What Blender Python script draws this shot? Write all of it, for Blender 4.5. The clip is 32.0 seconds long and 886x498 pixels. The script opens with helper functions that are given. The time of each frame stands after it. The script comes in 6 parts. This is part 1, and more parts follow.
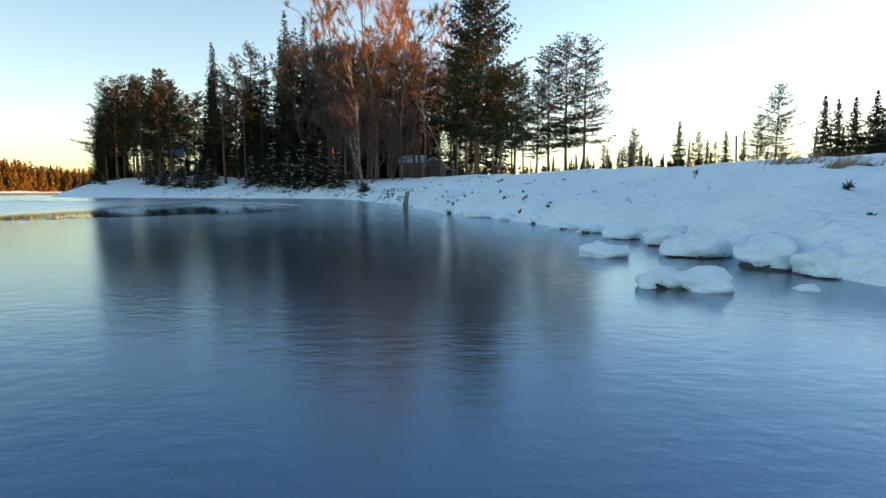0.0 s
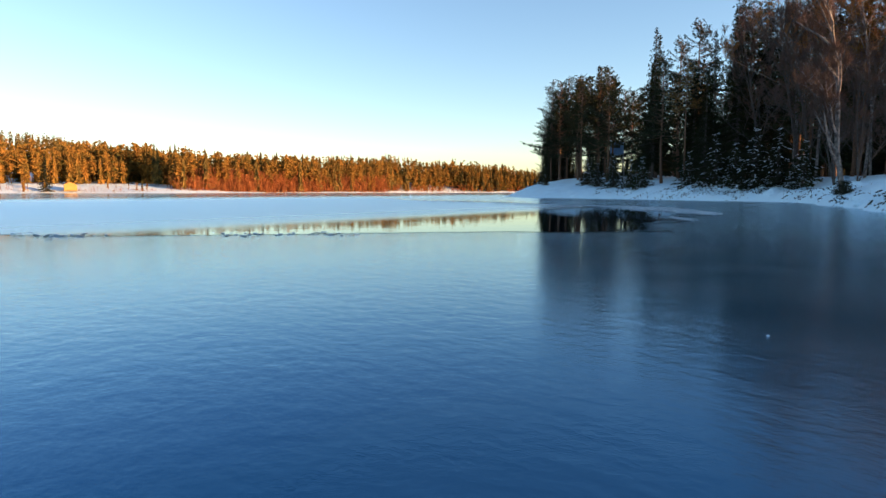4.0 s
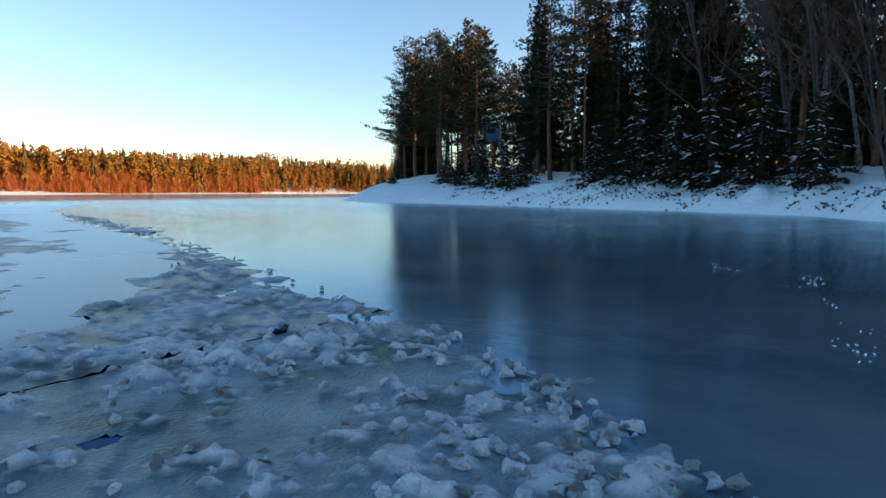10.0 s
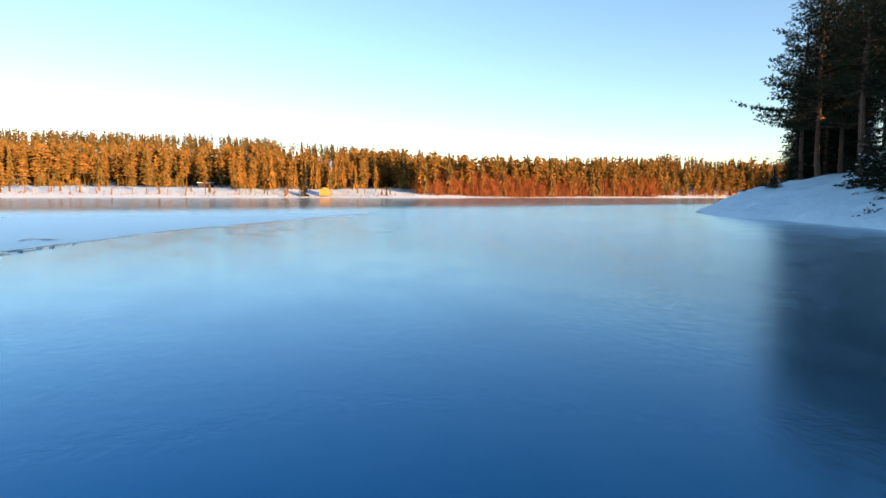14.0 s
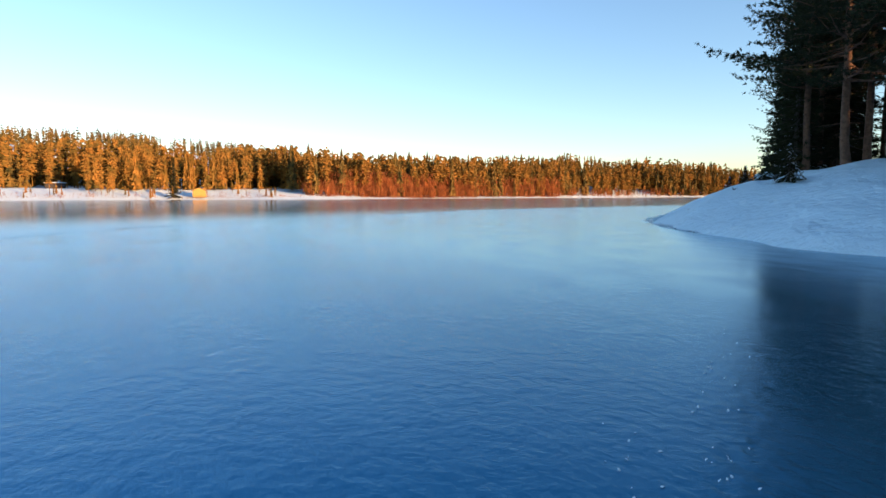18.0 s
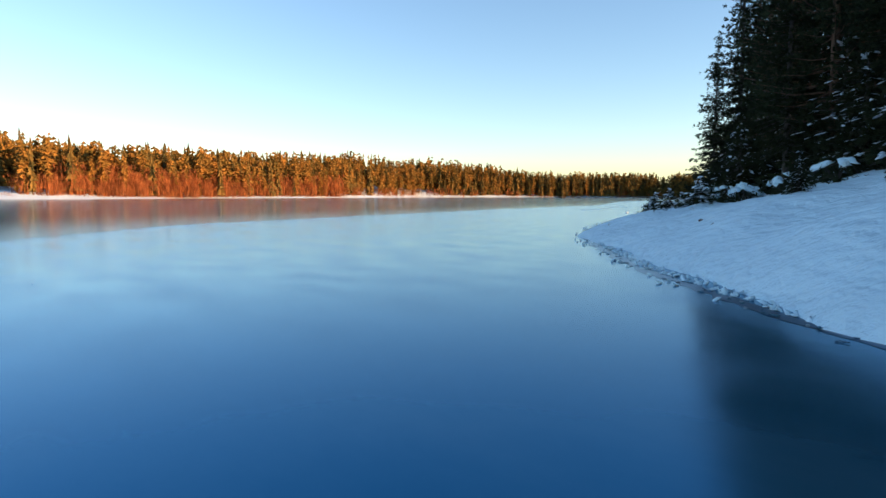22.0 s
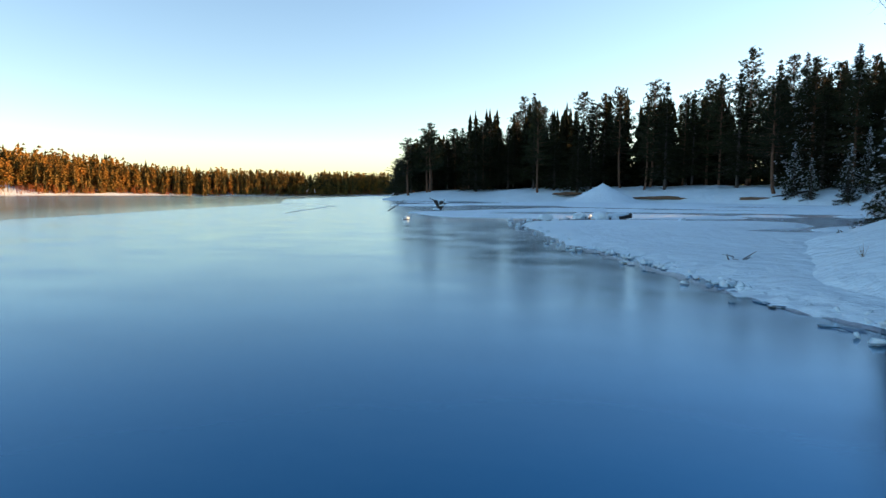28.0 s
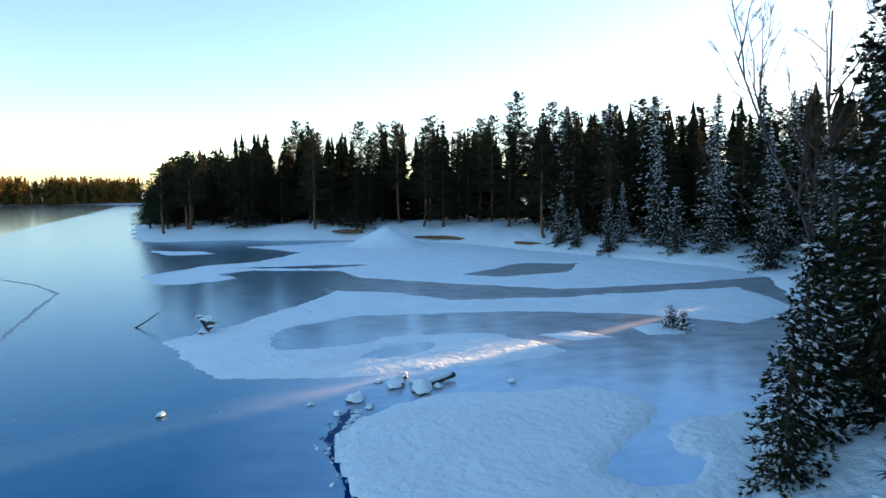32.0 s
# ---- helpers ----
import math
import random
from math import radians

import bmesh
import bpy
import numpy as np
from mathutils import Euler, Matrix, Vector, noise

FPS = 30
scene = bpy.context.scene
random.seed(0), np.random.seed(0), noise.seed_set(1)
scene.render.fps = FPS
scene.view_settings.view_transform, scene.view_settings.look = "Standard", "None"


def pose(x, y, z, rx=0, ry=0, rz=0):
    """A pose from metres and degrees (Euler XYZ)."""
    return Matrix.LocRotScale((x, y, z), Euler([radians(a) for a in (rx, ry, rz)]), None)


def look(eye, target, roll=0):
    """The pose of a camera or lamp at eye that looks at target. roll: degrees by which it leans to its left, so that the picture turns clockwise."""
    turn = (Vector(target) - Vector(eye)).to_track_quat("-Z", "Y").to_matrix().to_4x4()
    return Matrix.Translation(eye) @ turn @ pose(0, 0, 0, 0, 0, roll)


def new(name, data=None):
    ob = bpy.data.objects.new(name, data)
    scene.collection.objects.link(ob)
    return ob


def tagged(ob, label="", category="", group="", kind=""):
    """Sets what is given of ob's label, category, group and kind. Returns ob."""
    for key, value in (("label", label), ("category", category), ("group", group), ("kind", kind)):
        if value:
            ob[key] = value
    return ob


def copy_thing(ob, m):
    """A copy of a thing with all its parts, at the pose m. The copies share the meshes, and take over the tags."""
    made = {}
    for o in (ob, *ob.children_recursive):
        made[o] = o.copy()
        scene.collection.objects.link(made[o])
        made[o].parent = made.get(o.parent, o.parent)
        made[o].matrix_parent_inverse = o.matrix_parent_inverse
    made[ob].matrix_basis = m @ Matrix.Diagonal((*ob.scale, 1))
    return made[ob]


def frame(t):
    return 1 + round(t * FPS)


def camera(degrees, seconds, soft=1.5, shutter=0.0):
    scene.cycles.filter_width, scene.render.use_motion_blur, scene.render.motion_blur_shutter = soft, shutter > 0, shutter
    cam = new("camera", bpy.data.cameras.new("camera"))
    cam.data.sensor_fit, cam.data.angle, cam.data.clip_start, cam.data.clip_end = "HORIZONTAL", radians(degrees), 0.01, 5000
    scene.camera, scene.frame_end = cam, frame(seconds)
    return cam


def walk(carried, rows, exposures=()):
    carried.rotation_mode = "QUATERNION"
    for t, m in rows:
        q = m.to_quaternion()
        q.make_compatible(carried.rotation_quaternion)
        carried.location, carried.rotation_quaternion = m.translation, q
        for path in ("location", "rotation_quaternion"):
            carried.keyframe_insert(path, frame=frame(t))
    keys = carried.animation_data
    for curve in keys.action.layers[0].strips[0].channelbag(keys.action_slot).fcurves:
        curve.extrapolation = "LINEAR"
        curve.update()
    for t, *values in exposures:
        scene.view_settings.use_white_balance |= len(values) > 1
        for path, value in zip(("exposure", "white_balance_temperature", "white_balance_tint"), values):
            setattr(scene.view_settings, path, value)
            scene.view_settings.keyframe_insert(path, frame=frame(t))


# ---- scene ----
cam = camera(72.50, 32.0)
PATH = [  # seconds, x, y, z, yaw, pitch, roll
    (0.0, 2.048, 2.301, 0.582, 5.47, -5.40, 0.03),
    (0.5, 1.879, 3.524, 0.541, 7.67, -5.42, 0.05),
    (1.0, 1.707, 4.679, 0.510, 12.26, -5.42, 0.04),
    (1.5, 1.563, 5.720, 0.497, 20.41, -5.46, 0.03),
    (2.0, 1.469, 6.640, 0.500, 29.93, -5.45, -0.00),
    (2.5, 1.411, 7.481, 0.512, 40.68, -5.45, -0.05),
    (4.5, -0.330, 11.501, 0.659, 46.66, -5.40, -0.08),
    (5.0, -1.353, 13.238, 0.657, 37.42, -5.36, 0.01),
    (5.5, -2.373, 14.976, 0.655, 32.42, -5.35, 0.05),
    (6.0, -3.377, 16.733, 0.656, 29.65, -5.33, 0.07),
    (6.5, -4.355, 18.536, 0.660, 29.39, -5.36, 0.08),
    (7.0, -5.289, 20.366, 0.658, 29.31, -5.35, 0.06),
    (7.5, -6.153, 22.176, 0.654, 29.28, -5.35, 0.01),
    (8.0, -6.964, 23.971, 0.657, 29.27, -5.34, -0.06),
    (8.5, -7.772, 25.806, 0.674, 29.28, -5.36, -0.10),
    (9.0, -8.608, 27.724, 0.693, 30.01, -5.39, -0.10),
    (9.5, -9.471, 29.687, 0.704, 33.68, -5.38, -0.05),
    (10.0, -10.356, 31.619, 0.713, 36.90, -5.32, -0.03),
    (10.5, -11.260, 33.497, 0.732, 41.41, -5.27, -0.03),
    (11.0, -12.196, 35.318, 0.764, 46.37, -5.24, -0.03),
    (11.5, -13.195, 37.023, 0.800, 50.84, -5.24, -0.04),
    (12.0, -14.235, 38.553, 0.831, 54.88, -5.19, -0.06),
    (12.5, -15.190, 39.940, 0.866, 59.03, -5.21, -0.08),
    (13.0, -15.971, 41.247, 0.919, 64.15, -5.15, -0.10),
    (13.5, -16.627, 42.518, 0.991, 73.31, -5.04, -0.18),
    (15.5, -21.578, 47.022, 1.029, 74.61, -5.09, -0.10),
    (16.0, -23.612, 48.211, 1.017, 73.49, -5.07, -0.06),
    (16.5, -25.712, 49.405, 1.025, 73.45, -5.06, -0.01),
    (17.0, -27.904, 50.568, 1.053, 73.42, -5.04, 0.06),
    (17.5, -30.173, 51.691, 1.075, 69.64, -5.02, 0.13),
    (18.0, -32.487, 52.879, 1.067, 65.19, -5.02, 0.12),
    (18.5, -34.794, 54.197, 1.044, 60.51, -5.01, 0.03),
    (19.0, -37.029, 55.552, 1.037, 58.01, -4.97, -0.05),
    (19.5, -39.168, 56.869, 1.056, 54.90, -5.02, -0.06),
    (20.0, -41.230, 58.203, 1.080, 51.23, -5.05, -0.04),
    (20.5, -43.239, 59.608, 1.090, 48.55, -5.07, -0.03),
    (21.0, -45.204, 61.086, 1.096, 47.14, -5.08, -0.04),
    (21.5, -47.130, 62.633, 1.106, 45.21, -5.07, -0.05),
    (22.0, -49.027, 64.259, 1.117, 44.95, -5.07, -0.05),
    (22.5, -50.900, 65.943, 1.117, 41.84, -5.07, -0.04),
    (23.0, -52.736, 67.613, 1.101, 37.69, -5.11, -0.04),
    (23.5, -54.498, 69.200, 1.020, 33.78, -5.10, -0.05),
    (24.0, -56.097, 70.712, 0.950, 30.33, -5.12, -0.06),
    (24.5, -57.440, 72.192, 0.870, 29.13, -5.14, -0.06),
    (25.0, -58.541, 73.661, 0.800, 26.61, -5.11, -0.05),
    (25.5, -59.510, 75.120, 0.750, 23.65, -5.10, -0.03),
    (27.5, -62.637, 81.129, 0.700, 16.15, -5.14, -0.12),
    (28.0, -63.157, 82.416, 0.745, 11.99, -5.14, -0.13),
    (28.5, -63.602, 83.609, 0.890, 8.73, -5.09, -0.14),
    (29.0, -63.906, 84.638, 1.170, 6.16, -5.06, -0.12),
    (29.5, -64.057, 85.435, 1.580, 1.01, -5.09, -0.07),
    (30.0, -64.110, 85.958, 2.090, -2.32, -5.04, -0.04),
    (30.5, -64.126, 86.249, 2.700, -5.64, -5.10, -0.03),
    (31.0, -64.129, 86.413, 3.367, -9.11, -5.11, 0.02),
    (31.5, -64.118, 86.527, 4.014, -9.41, -5.12, 0.15),
    (32.0, -64.098, 86.623, 4.660, -9.42, -5.16, 0.35),
]
EXPOSURES = [(0.0, 1.48, 6200, 14.5), (2.0, 1.25, 5750, 14.5), (5.0, 1.2, 5300, 14.5), (13.0, 1.2, 5250, 14.5), (17.0, 1.1, 5100, 14.5), (20.0, 1.16, 5200, 14.5), (24.0, 1.24, 5350, 14.5), (28.0, 1.38, 5600, 14.5), (29.5, 1.42, 5600, 14.5), (32.0, 1.62, 5400, 14.5)]  # seconds, stops, kelvin, tint
walk(cam, [(t, pose(x, y, z, 90 + pitch, roll, yaw)) for t, x, y, z, yaw, pitch, roll in PATH], EXPOSURES)

# ---- world and sun ----
SUN_BEARING, SUN_HEIGHT = 62.0, 6.0      # degrees east of north, degrees up
world = bpy.data.worlds.new("sky")
scene.world = world
world.use_nodes = True
wn = world.node_tree
wn.nodes.clear()
sky = wn.nodes.new("ShaderNodeTexSky")
sky.sky_type, sky.sun_disc = 'NISHITA', False
sky.sun_elevation, sky.sun_rotation = radians(SUN_HEIGHT), radians(SUN_BEARING)
sky.air_density, sky.dust_density, sky.ozone_density = 1.0, 0.4, 0.8
sky.altitude = 700
bg = wn.nodes.new("ShaderNodeBackground")
bg.inputs["Strength"].default_value = 0.14
wo = wn.nodes.new("ShaderNodeOutputWorld")
wn.links.new(sky.outputs[0], bg.inputs[0])
wn.links.new(bg.outputs[0], wo.inputs[0])
sun_data = bpy.data.lights.new("sun", 'SUN')
sun_data.energy, sun_data.angle, sun_data.color = 9.0, radians(0.6), (1.0, 0.50, 0.17)
sun = new("sun", sun_data)
sb, sh = radians(SUN_BEARING), radians(SUN_HEIGHT)
sun.matrix_world = look((0, 0, 60), (-math.sin(sb) * math.cos(sh), -math.cos(sb) * math.cos(sh), 60 - math.sin(sh)))

# ---- numeric helpers ----
rng = np.random.default_rng(7)


def vnoise(x, y, seed=0):
    """Smooth value noise in -1..1 on arrays."""
    xi, yi = np.floor(x).astype(np.int64), np.floor(y).astype(np.int64)
    fx, fy = x - xi, y - yi
    fx, fy = fx * fx * (3 - 2 * fx), fy * fy * (3 - 2 * fy)

    def h(a, b):
        n = (a * 374761393 + b * 668265263 + seed * 974711) & 0x7fffffff
        n = ((n ^ (n >> 13)) * 1274126177) & 0x7fffffff
        n = n ^ (n >> 16)
        return (n & 0xffff) / 32767.5 - 1
    a = h(xi, yi) * (1 - fx) + h(xi + 1, yi) * fx
    b = h(xi, yi + 1) * (1 - fx) + h(xi + 1, yi + 1) * fx
    return a * (1 - fy) + b * fy


def fbm(x, y, seed=0, octaves=3):
    return sum(vnoise(x * 2 ** k, y * 2 ** k, seed + k) / 2 ** k for k in range(octaves)) / 1.6


def smooth(e0, e1, v):
    t = np.clip((v - e0) / (e1 - e0), 0, 1)
    return t * t * (3 - 2 * t)


def inside(px, py, poly):
    c = np.zeros(px.shape, bool)
    n = len(poly)
    for i in range(n):
        (x0, y0), (x1, y1) = poly[i][:2], poly[(i + 1) % n][:2]
        if y0 == y1:
            continue
        hit = (y0 > py) != (y1 > py)
        c ^= hit & (px < (x1 - x0) * (py - y0) / (y1 - y0) + x0)
    return c


def edge_distance(px, py, poly, closed=True):
    """Distance to the outline, and the index (with fraction) of the nearest place on it."""
    best = np.full(px.shape, 1e18)
    at = np.zeros(px.shape)
    n = len(poly)
    for i in range(n if closed else n - 1):
        (x0, y0), (x1, y1) = poly[i][:2], poly[(i + 1) % n][:2]
        dx, dy = x1 - x0, y1 - y0
        t = np.clip(((px - x0) * dx + (py - y0) * dy) / (dx * dx + dy * dy), 0, 1)
        d = (px - x0 - t * dx) ** 2 + (py - y0 - t * dy) ** 2
        m = d < best
        best = np.where(m, d, best)
        at = np.where(m, i + t, at)
    return np.sqrt(best), at


def mesh_of(name, verts, faces, material=None, flat=True):
    me = bpy.data.meshes.new(name)
    me.from_pydata([] if len(verts) == 0 else np.asarray(verts).tolist(), [], faces if isinstance(faces, list) else np.asarray(faces).tolist())
    if material:
        me.materials.append(material)
    if not flat:
        me.shade_smooth()
    me.update()
    return me


def piece(name, me, parent=None, label=""):
    ob = new(name, me)
    if parent:
        ob.parent = parent
    if label:
        ob["label"] = label
    return ob


def part(name, bm, material, parent, label="", flat=True):
    me = bpy.data.meshes.new(name)
    bm.to_mesh(me)
    bm.free()
    me.materials.append(material)
    if not flat:
        me.shade_smooth()
    return piece(name, me, parent, label)


# ---- materials ----
def material(name, base, rough=0.8, vary=0.0, scale=4.0, bump=0.0, bump_scale=20.0, second=None, spec=0.5, random_tint=0.0, thin=0.0, depth=0.05):
    """Principled surface with two scales of colour variation, bump and a tint by object."""
    m = bpy.data.materials.new(name)
    m.use_nodes = True
    nt = m.node_tree
    p = nt.nodes["Principled BSDF"]
    p.inputs["Roughness"].default_value = rough
    p.inputs["Specular IOR Level"].default_value = spec
    tc = nt.nodes.new("ShaderNodeTexCoord")
    n1 = nt.nodes.new("ShaderNodeTexNoise")
    n1.inputs["Scale"].default_value, n1.inputs["Detail"].default_value = scale, 6
    nt.links.new(tc.outputs["Object"], n1.inputs["Vector"])
    mix = nt.nodes.new("ShaderNodeMix")
    mix.data_type = 'RGBA'
    b2 = second or tuple(c * (1 - vary) for c in base)
    mix.inputs["A"].default_value, mix.inputs["B"].default_value = (*b2, 1), (*base, 1)
    ramp = nt.nodes.new("ShaderNodeMapRange")
    ramp.inputs["From Min"].default_value, ramp.inputs["From Max"].default_value = 0.35, 0.65
    nt.links.new(n1.outputs["Fac"], ramp.inputs["Value"])
    nt.links.new(ramp.outputs[0], mix.inputs["Factor"])
    out = mix.outputs["Result"]
    if random_tint:
        oi = nt.nodes.new("ShaderNodeObjectInfo")
        mr = nt.nodes.new("ShaderNodeMapRange")
        mr.inputs["To Min"].default_value, mr.inputs["To Max"].default_value = 1 - random_tint, 1 + random_tint
        nt.links.new(oi.outputs["Random"], mr.inputs["Value"])
        hs = nt.nodes.new("ShaderNodeHueSaturation")
        nt.links.new(mr.outputs[0], hs.inputs["Value"])
        nt.links.new(out, hs.inputs["Color"])
        out = hs.outputs[0]
    nt.links.new(out, p.inputs["Base Color"])
    if thin:      # thin leaves and twigs let light through
        tl, mx = nt.nodes.new("ShaderNodeBsdfTranslucent"), nt.nodes.new("ShaderNodeMixShader")
        nt.links.new(out, tl.inputs["Color"])
        mx.inputs[0].default_value = thin
        nt.links.new(p.outputs[0], mx.inputs[1])
        nt.links.new(tl.outputs[0], mx.inputs[2])
        nt.links.new(mx.outputs[0], nt.nodes["Material Output"].inputs["Surface"])
    if bump:
        n2 = nt.nodes.new("ShaderNodeTexNoise")
        n2.inputs["Scale"].default_value, n2.inputs["Detail"].default_value = bump_scale, 5
        nt.links.new(tc.outputs["Object"], n2.inputs["Vector"])
        bp = nt.nodes.new("ShaderNodeBump")
        bp.inputs["Strength"].default_value, bp.inputs["Distance"].default_value = bump, depth
        nt.links.new(n2.outputs["Fac"], bp.inputs["Height"])
        nt.links.new(bp.outputs[0], p.inputs["Normal"])
    return m


SNOW = material("snow", (0.71, 0.86, 0.93), 0.75, 0.06, 0.8, 1.0, 4.5, spec=0.3, depth=0.11)
FROSTED_SNOW = material("snow_on_branches", (0.79, 0.85, 0.89), 0.8, 0.08, 3.0, 0.3, 20.0, spec=0.3)
PINE_NEEDLES = material("pine_needles", (0.040, 0.048, 0.018), 0.7, 0.5, 1.2, random_tint=0.3, spec=0.2, thin=0.08)
SPRUCE_NEEDLES = material("spruce_needles", (0.034, 0.040, 0.015), 0.7, 0.5, 1.2, random_tint=0.3, spec=0.2, thin=0.4)
YELLOWED_SUNLIT_NEEDLES = material("yellowed_sunlit_needles", (0.20, 0.115, 0.02), 0.7, 0.4, 1.2, thin=0.4)
PINE_BARK = material("pine_bark", (0.17, 0.092, 0.050), 0.9, 0.5, 6.0, 0.8, 14.0)
GREY_BARK = material("grey_bark", (0.10, 0.082, 0.068), 0.9, 0.5, 6.0, 0.8, 14.0)
BIRCH_BARK = material("birch_bark", (0.25, 0.21, 0.18), 0.8, 0.0, 5.0, 0.5, 14.0, second=(0.06, 0.05, 0.043))
BIRCH_TWIGS = material("birch_twigs", (0.36, 0.155, 0.045), 0.8, 0.3, 3.0, spec=0.2, thin=0.35)
GREY_TWIGS = material("grey_twigs", (0.13, 0.082, 0.06), 0.85, 0.3, 3.0, spec=0.2, thin=0.12)
MOSS = material("dark_moss", (0.03, 0.035, 0.015), 0.95, 0.4, 8.0, 0.8, 30.0)
LOG_WOOD = material("weathered_logs", (0.32, 0.29, 0.26), 0.9, 0.45, 5.0, 0.6, 25.0, random_tint=0.15)
GREY_WOOD = material("grey_wood", (0.26, 0.25, 0.235), 0.9, 0.4, 6.0, 0.5, 30.0, random_tint=0.1)
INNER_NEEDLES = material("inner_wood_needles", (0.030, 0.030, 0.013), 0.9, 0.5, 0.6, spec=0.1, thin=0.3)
FENCE_WOOD = material("fence_wood", (0.11, 0.10, 0.09), 0.9, 0.4, 6.0, 0.5, 30.0, random_tint=0.2)
DARK_WOOD = material("dark_wood", (0.05, 0.042, 0.036), 0.9, 0.4, 6.0, 0.5, 30.0)
ROCK = material("dark_rock", (0.075, 0.07, 0.066), 0.85, 0.5, 6.0, 0.8, 16.0)
DRY_GRASS = material("dry_grass", (0.30, 0.22, 0.12), 0.9, 0.4, 3.0)
SAND = material("sandy_bank", (0.17, 0.10, 0.05), 0.95, 0.4, 2.0, 0.6, 8.0)
BARE_STONE = material("bare_stone", (0.10, 0.06, 0.045), 0.85, 0.6, 9.0, 0.8, 30.0)
# golden base colours put the low sun's light into the far crowns
SUNLIT_PINE = material("far_pine_crowns_sunlit", (0.33, 0.17, 0.027), 0.85, 0.0, 0.3, second=(0.11, 0.085, 0.018), spec=0.1, thin=0.4)
SUNLIT_SPRUCE = material("far_spruce_crowns_sunlit", (0.22, 0.14, 0.03), 0.85, 0.0, 0.35, second=(0.05, 0.05, 0.018), spec=0.1, thin=0.35)
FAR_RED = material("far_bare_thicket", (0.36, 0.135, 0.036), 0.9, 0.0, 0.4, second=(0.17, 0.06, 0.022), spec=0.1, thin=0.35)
YELLOW_PAINT = material("yellow_paint", (0.36, 0.20, 0.03), 0.7, 0.1, 3.0)
BLUE_PAINT = material("blue_paint", (0.16, 0.28, 0.48), 0.6, 0.2, 3.0)
WHITE_PAINT = material("white_paint", (0.75, 0.74, 0.72), 0.6, 0.1, 3.0)


def two_gloss(nt, body, colour, rough, normal, low, blue, ior, start):
    """A body under a faint blue gloss, seen from steeply above, and a full gloss at grazing angles."""
    d, g1, g2 = (nt.nodes.new(n) for n in ("ShaderNodeBsdfDiffuse", "ShaderNodeBsdfGlossy", "ShaderNodeBsdfGlossy"))
    m1, m2 = nt.nodes.new("ShaderNodeMixShader"), nt.nodes.new("ShaderNodeMixShader")
    fr_, up = nt.nodes.new("ShaderNodeFresnel"), nt.nodes.new("ShaderNodeMapRange")
    if colour:
        nt.links.new(colour, d.inputs["Color"])
    else:
        d.inputs["Color"].default_value = (*body, 1)
    g1.inputs["Color"].default_value, g2.inputs["Color"].default_value = (*blue, 1), (0.86, 0.95, 1.0, 1)
    fr_.inputs["IOR"].default_value = ior
    up.inputs["From Min"].default_value = start
    nt.links.new(fr_.outputs[0], up.inputs["Value"])
    for g in (g1, g2):
        nt.links.new(rough, g.inputs["Roughness"])
    for n in (d, g1, g2, fr_):
        nt.links.new(normal, n.inputs["Normal"])
    if isinstance(low, float):
        m1.inputs[0].default_value = low
    else:
        nt.links.new(low, m1.inputs[0])
    nt.links.new(d.outputs[0], m1.inputs[1])
    nt.links.new(g1.outputs[0], m1.inputs[2])
    nt.links.new(up.outputs[0], m2.inputs[0])
    nt.links.new(m1.outputs[0], m2.inputs[1])
    nt.links.new(g2.outputs[0], m2.inputs[2])
    nt.links.new(m2.outputs[0], nt.nodes["Material Output"].inputs["Surface"])
    nt.nodes.remove(nt.nodes["Principled BSDF"])


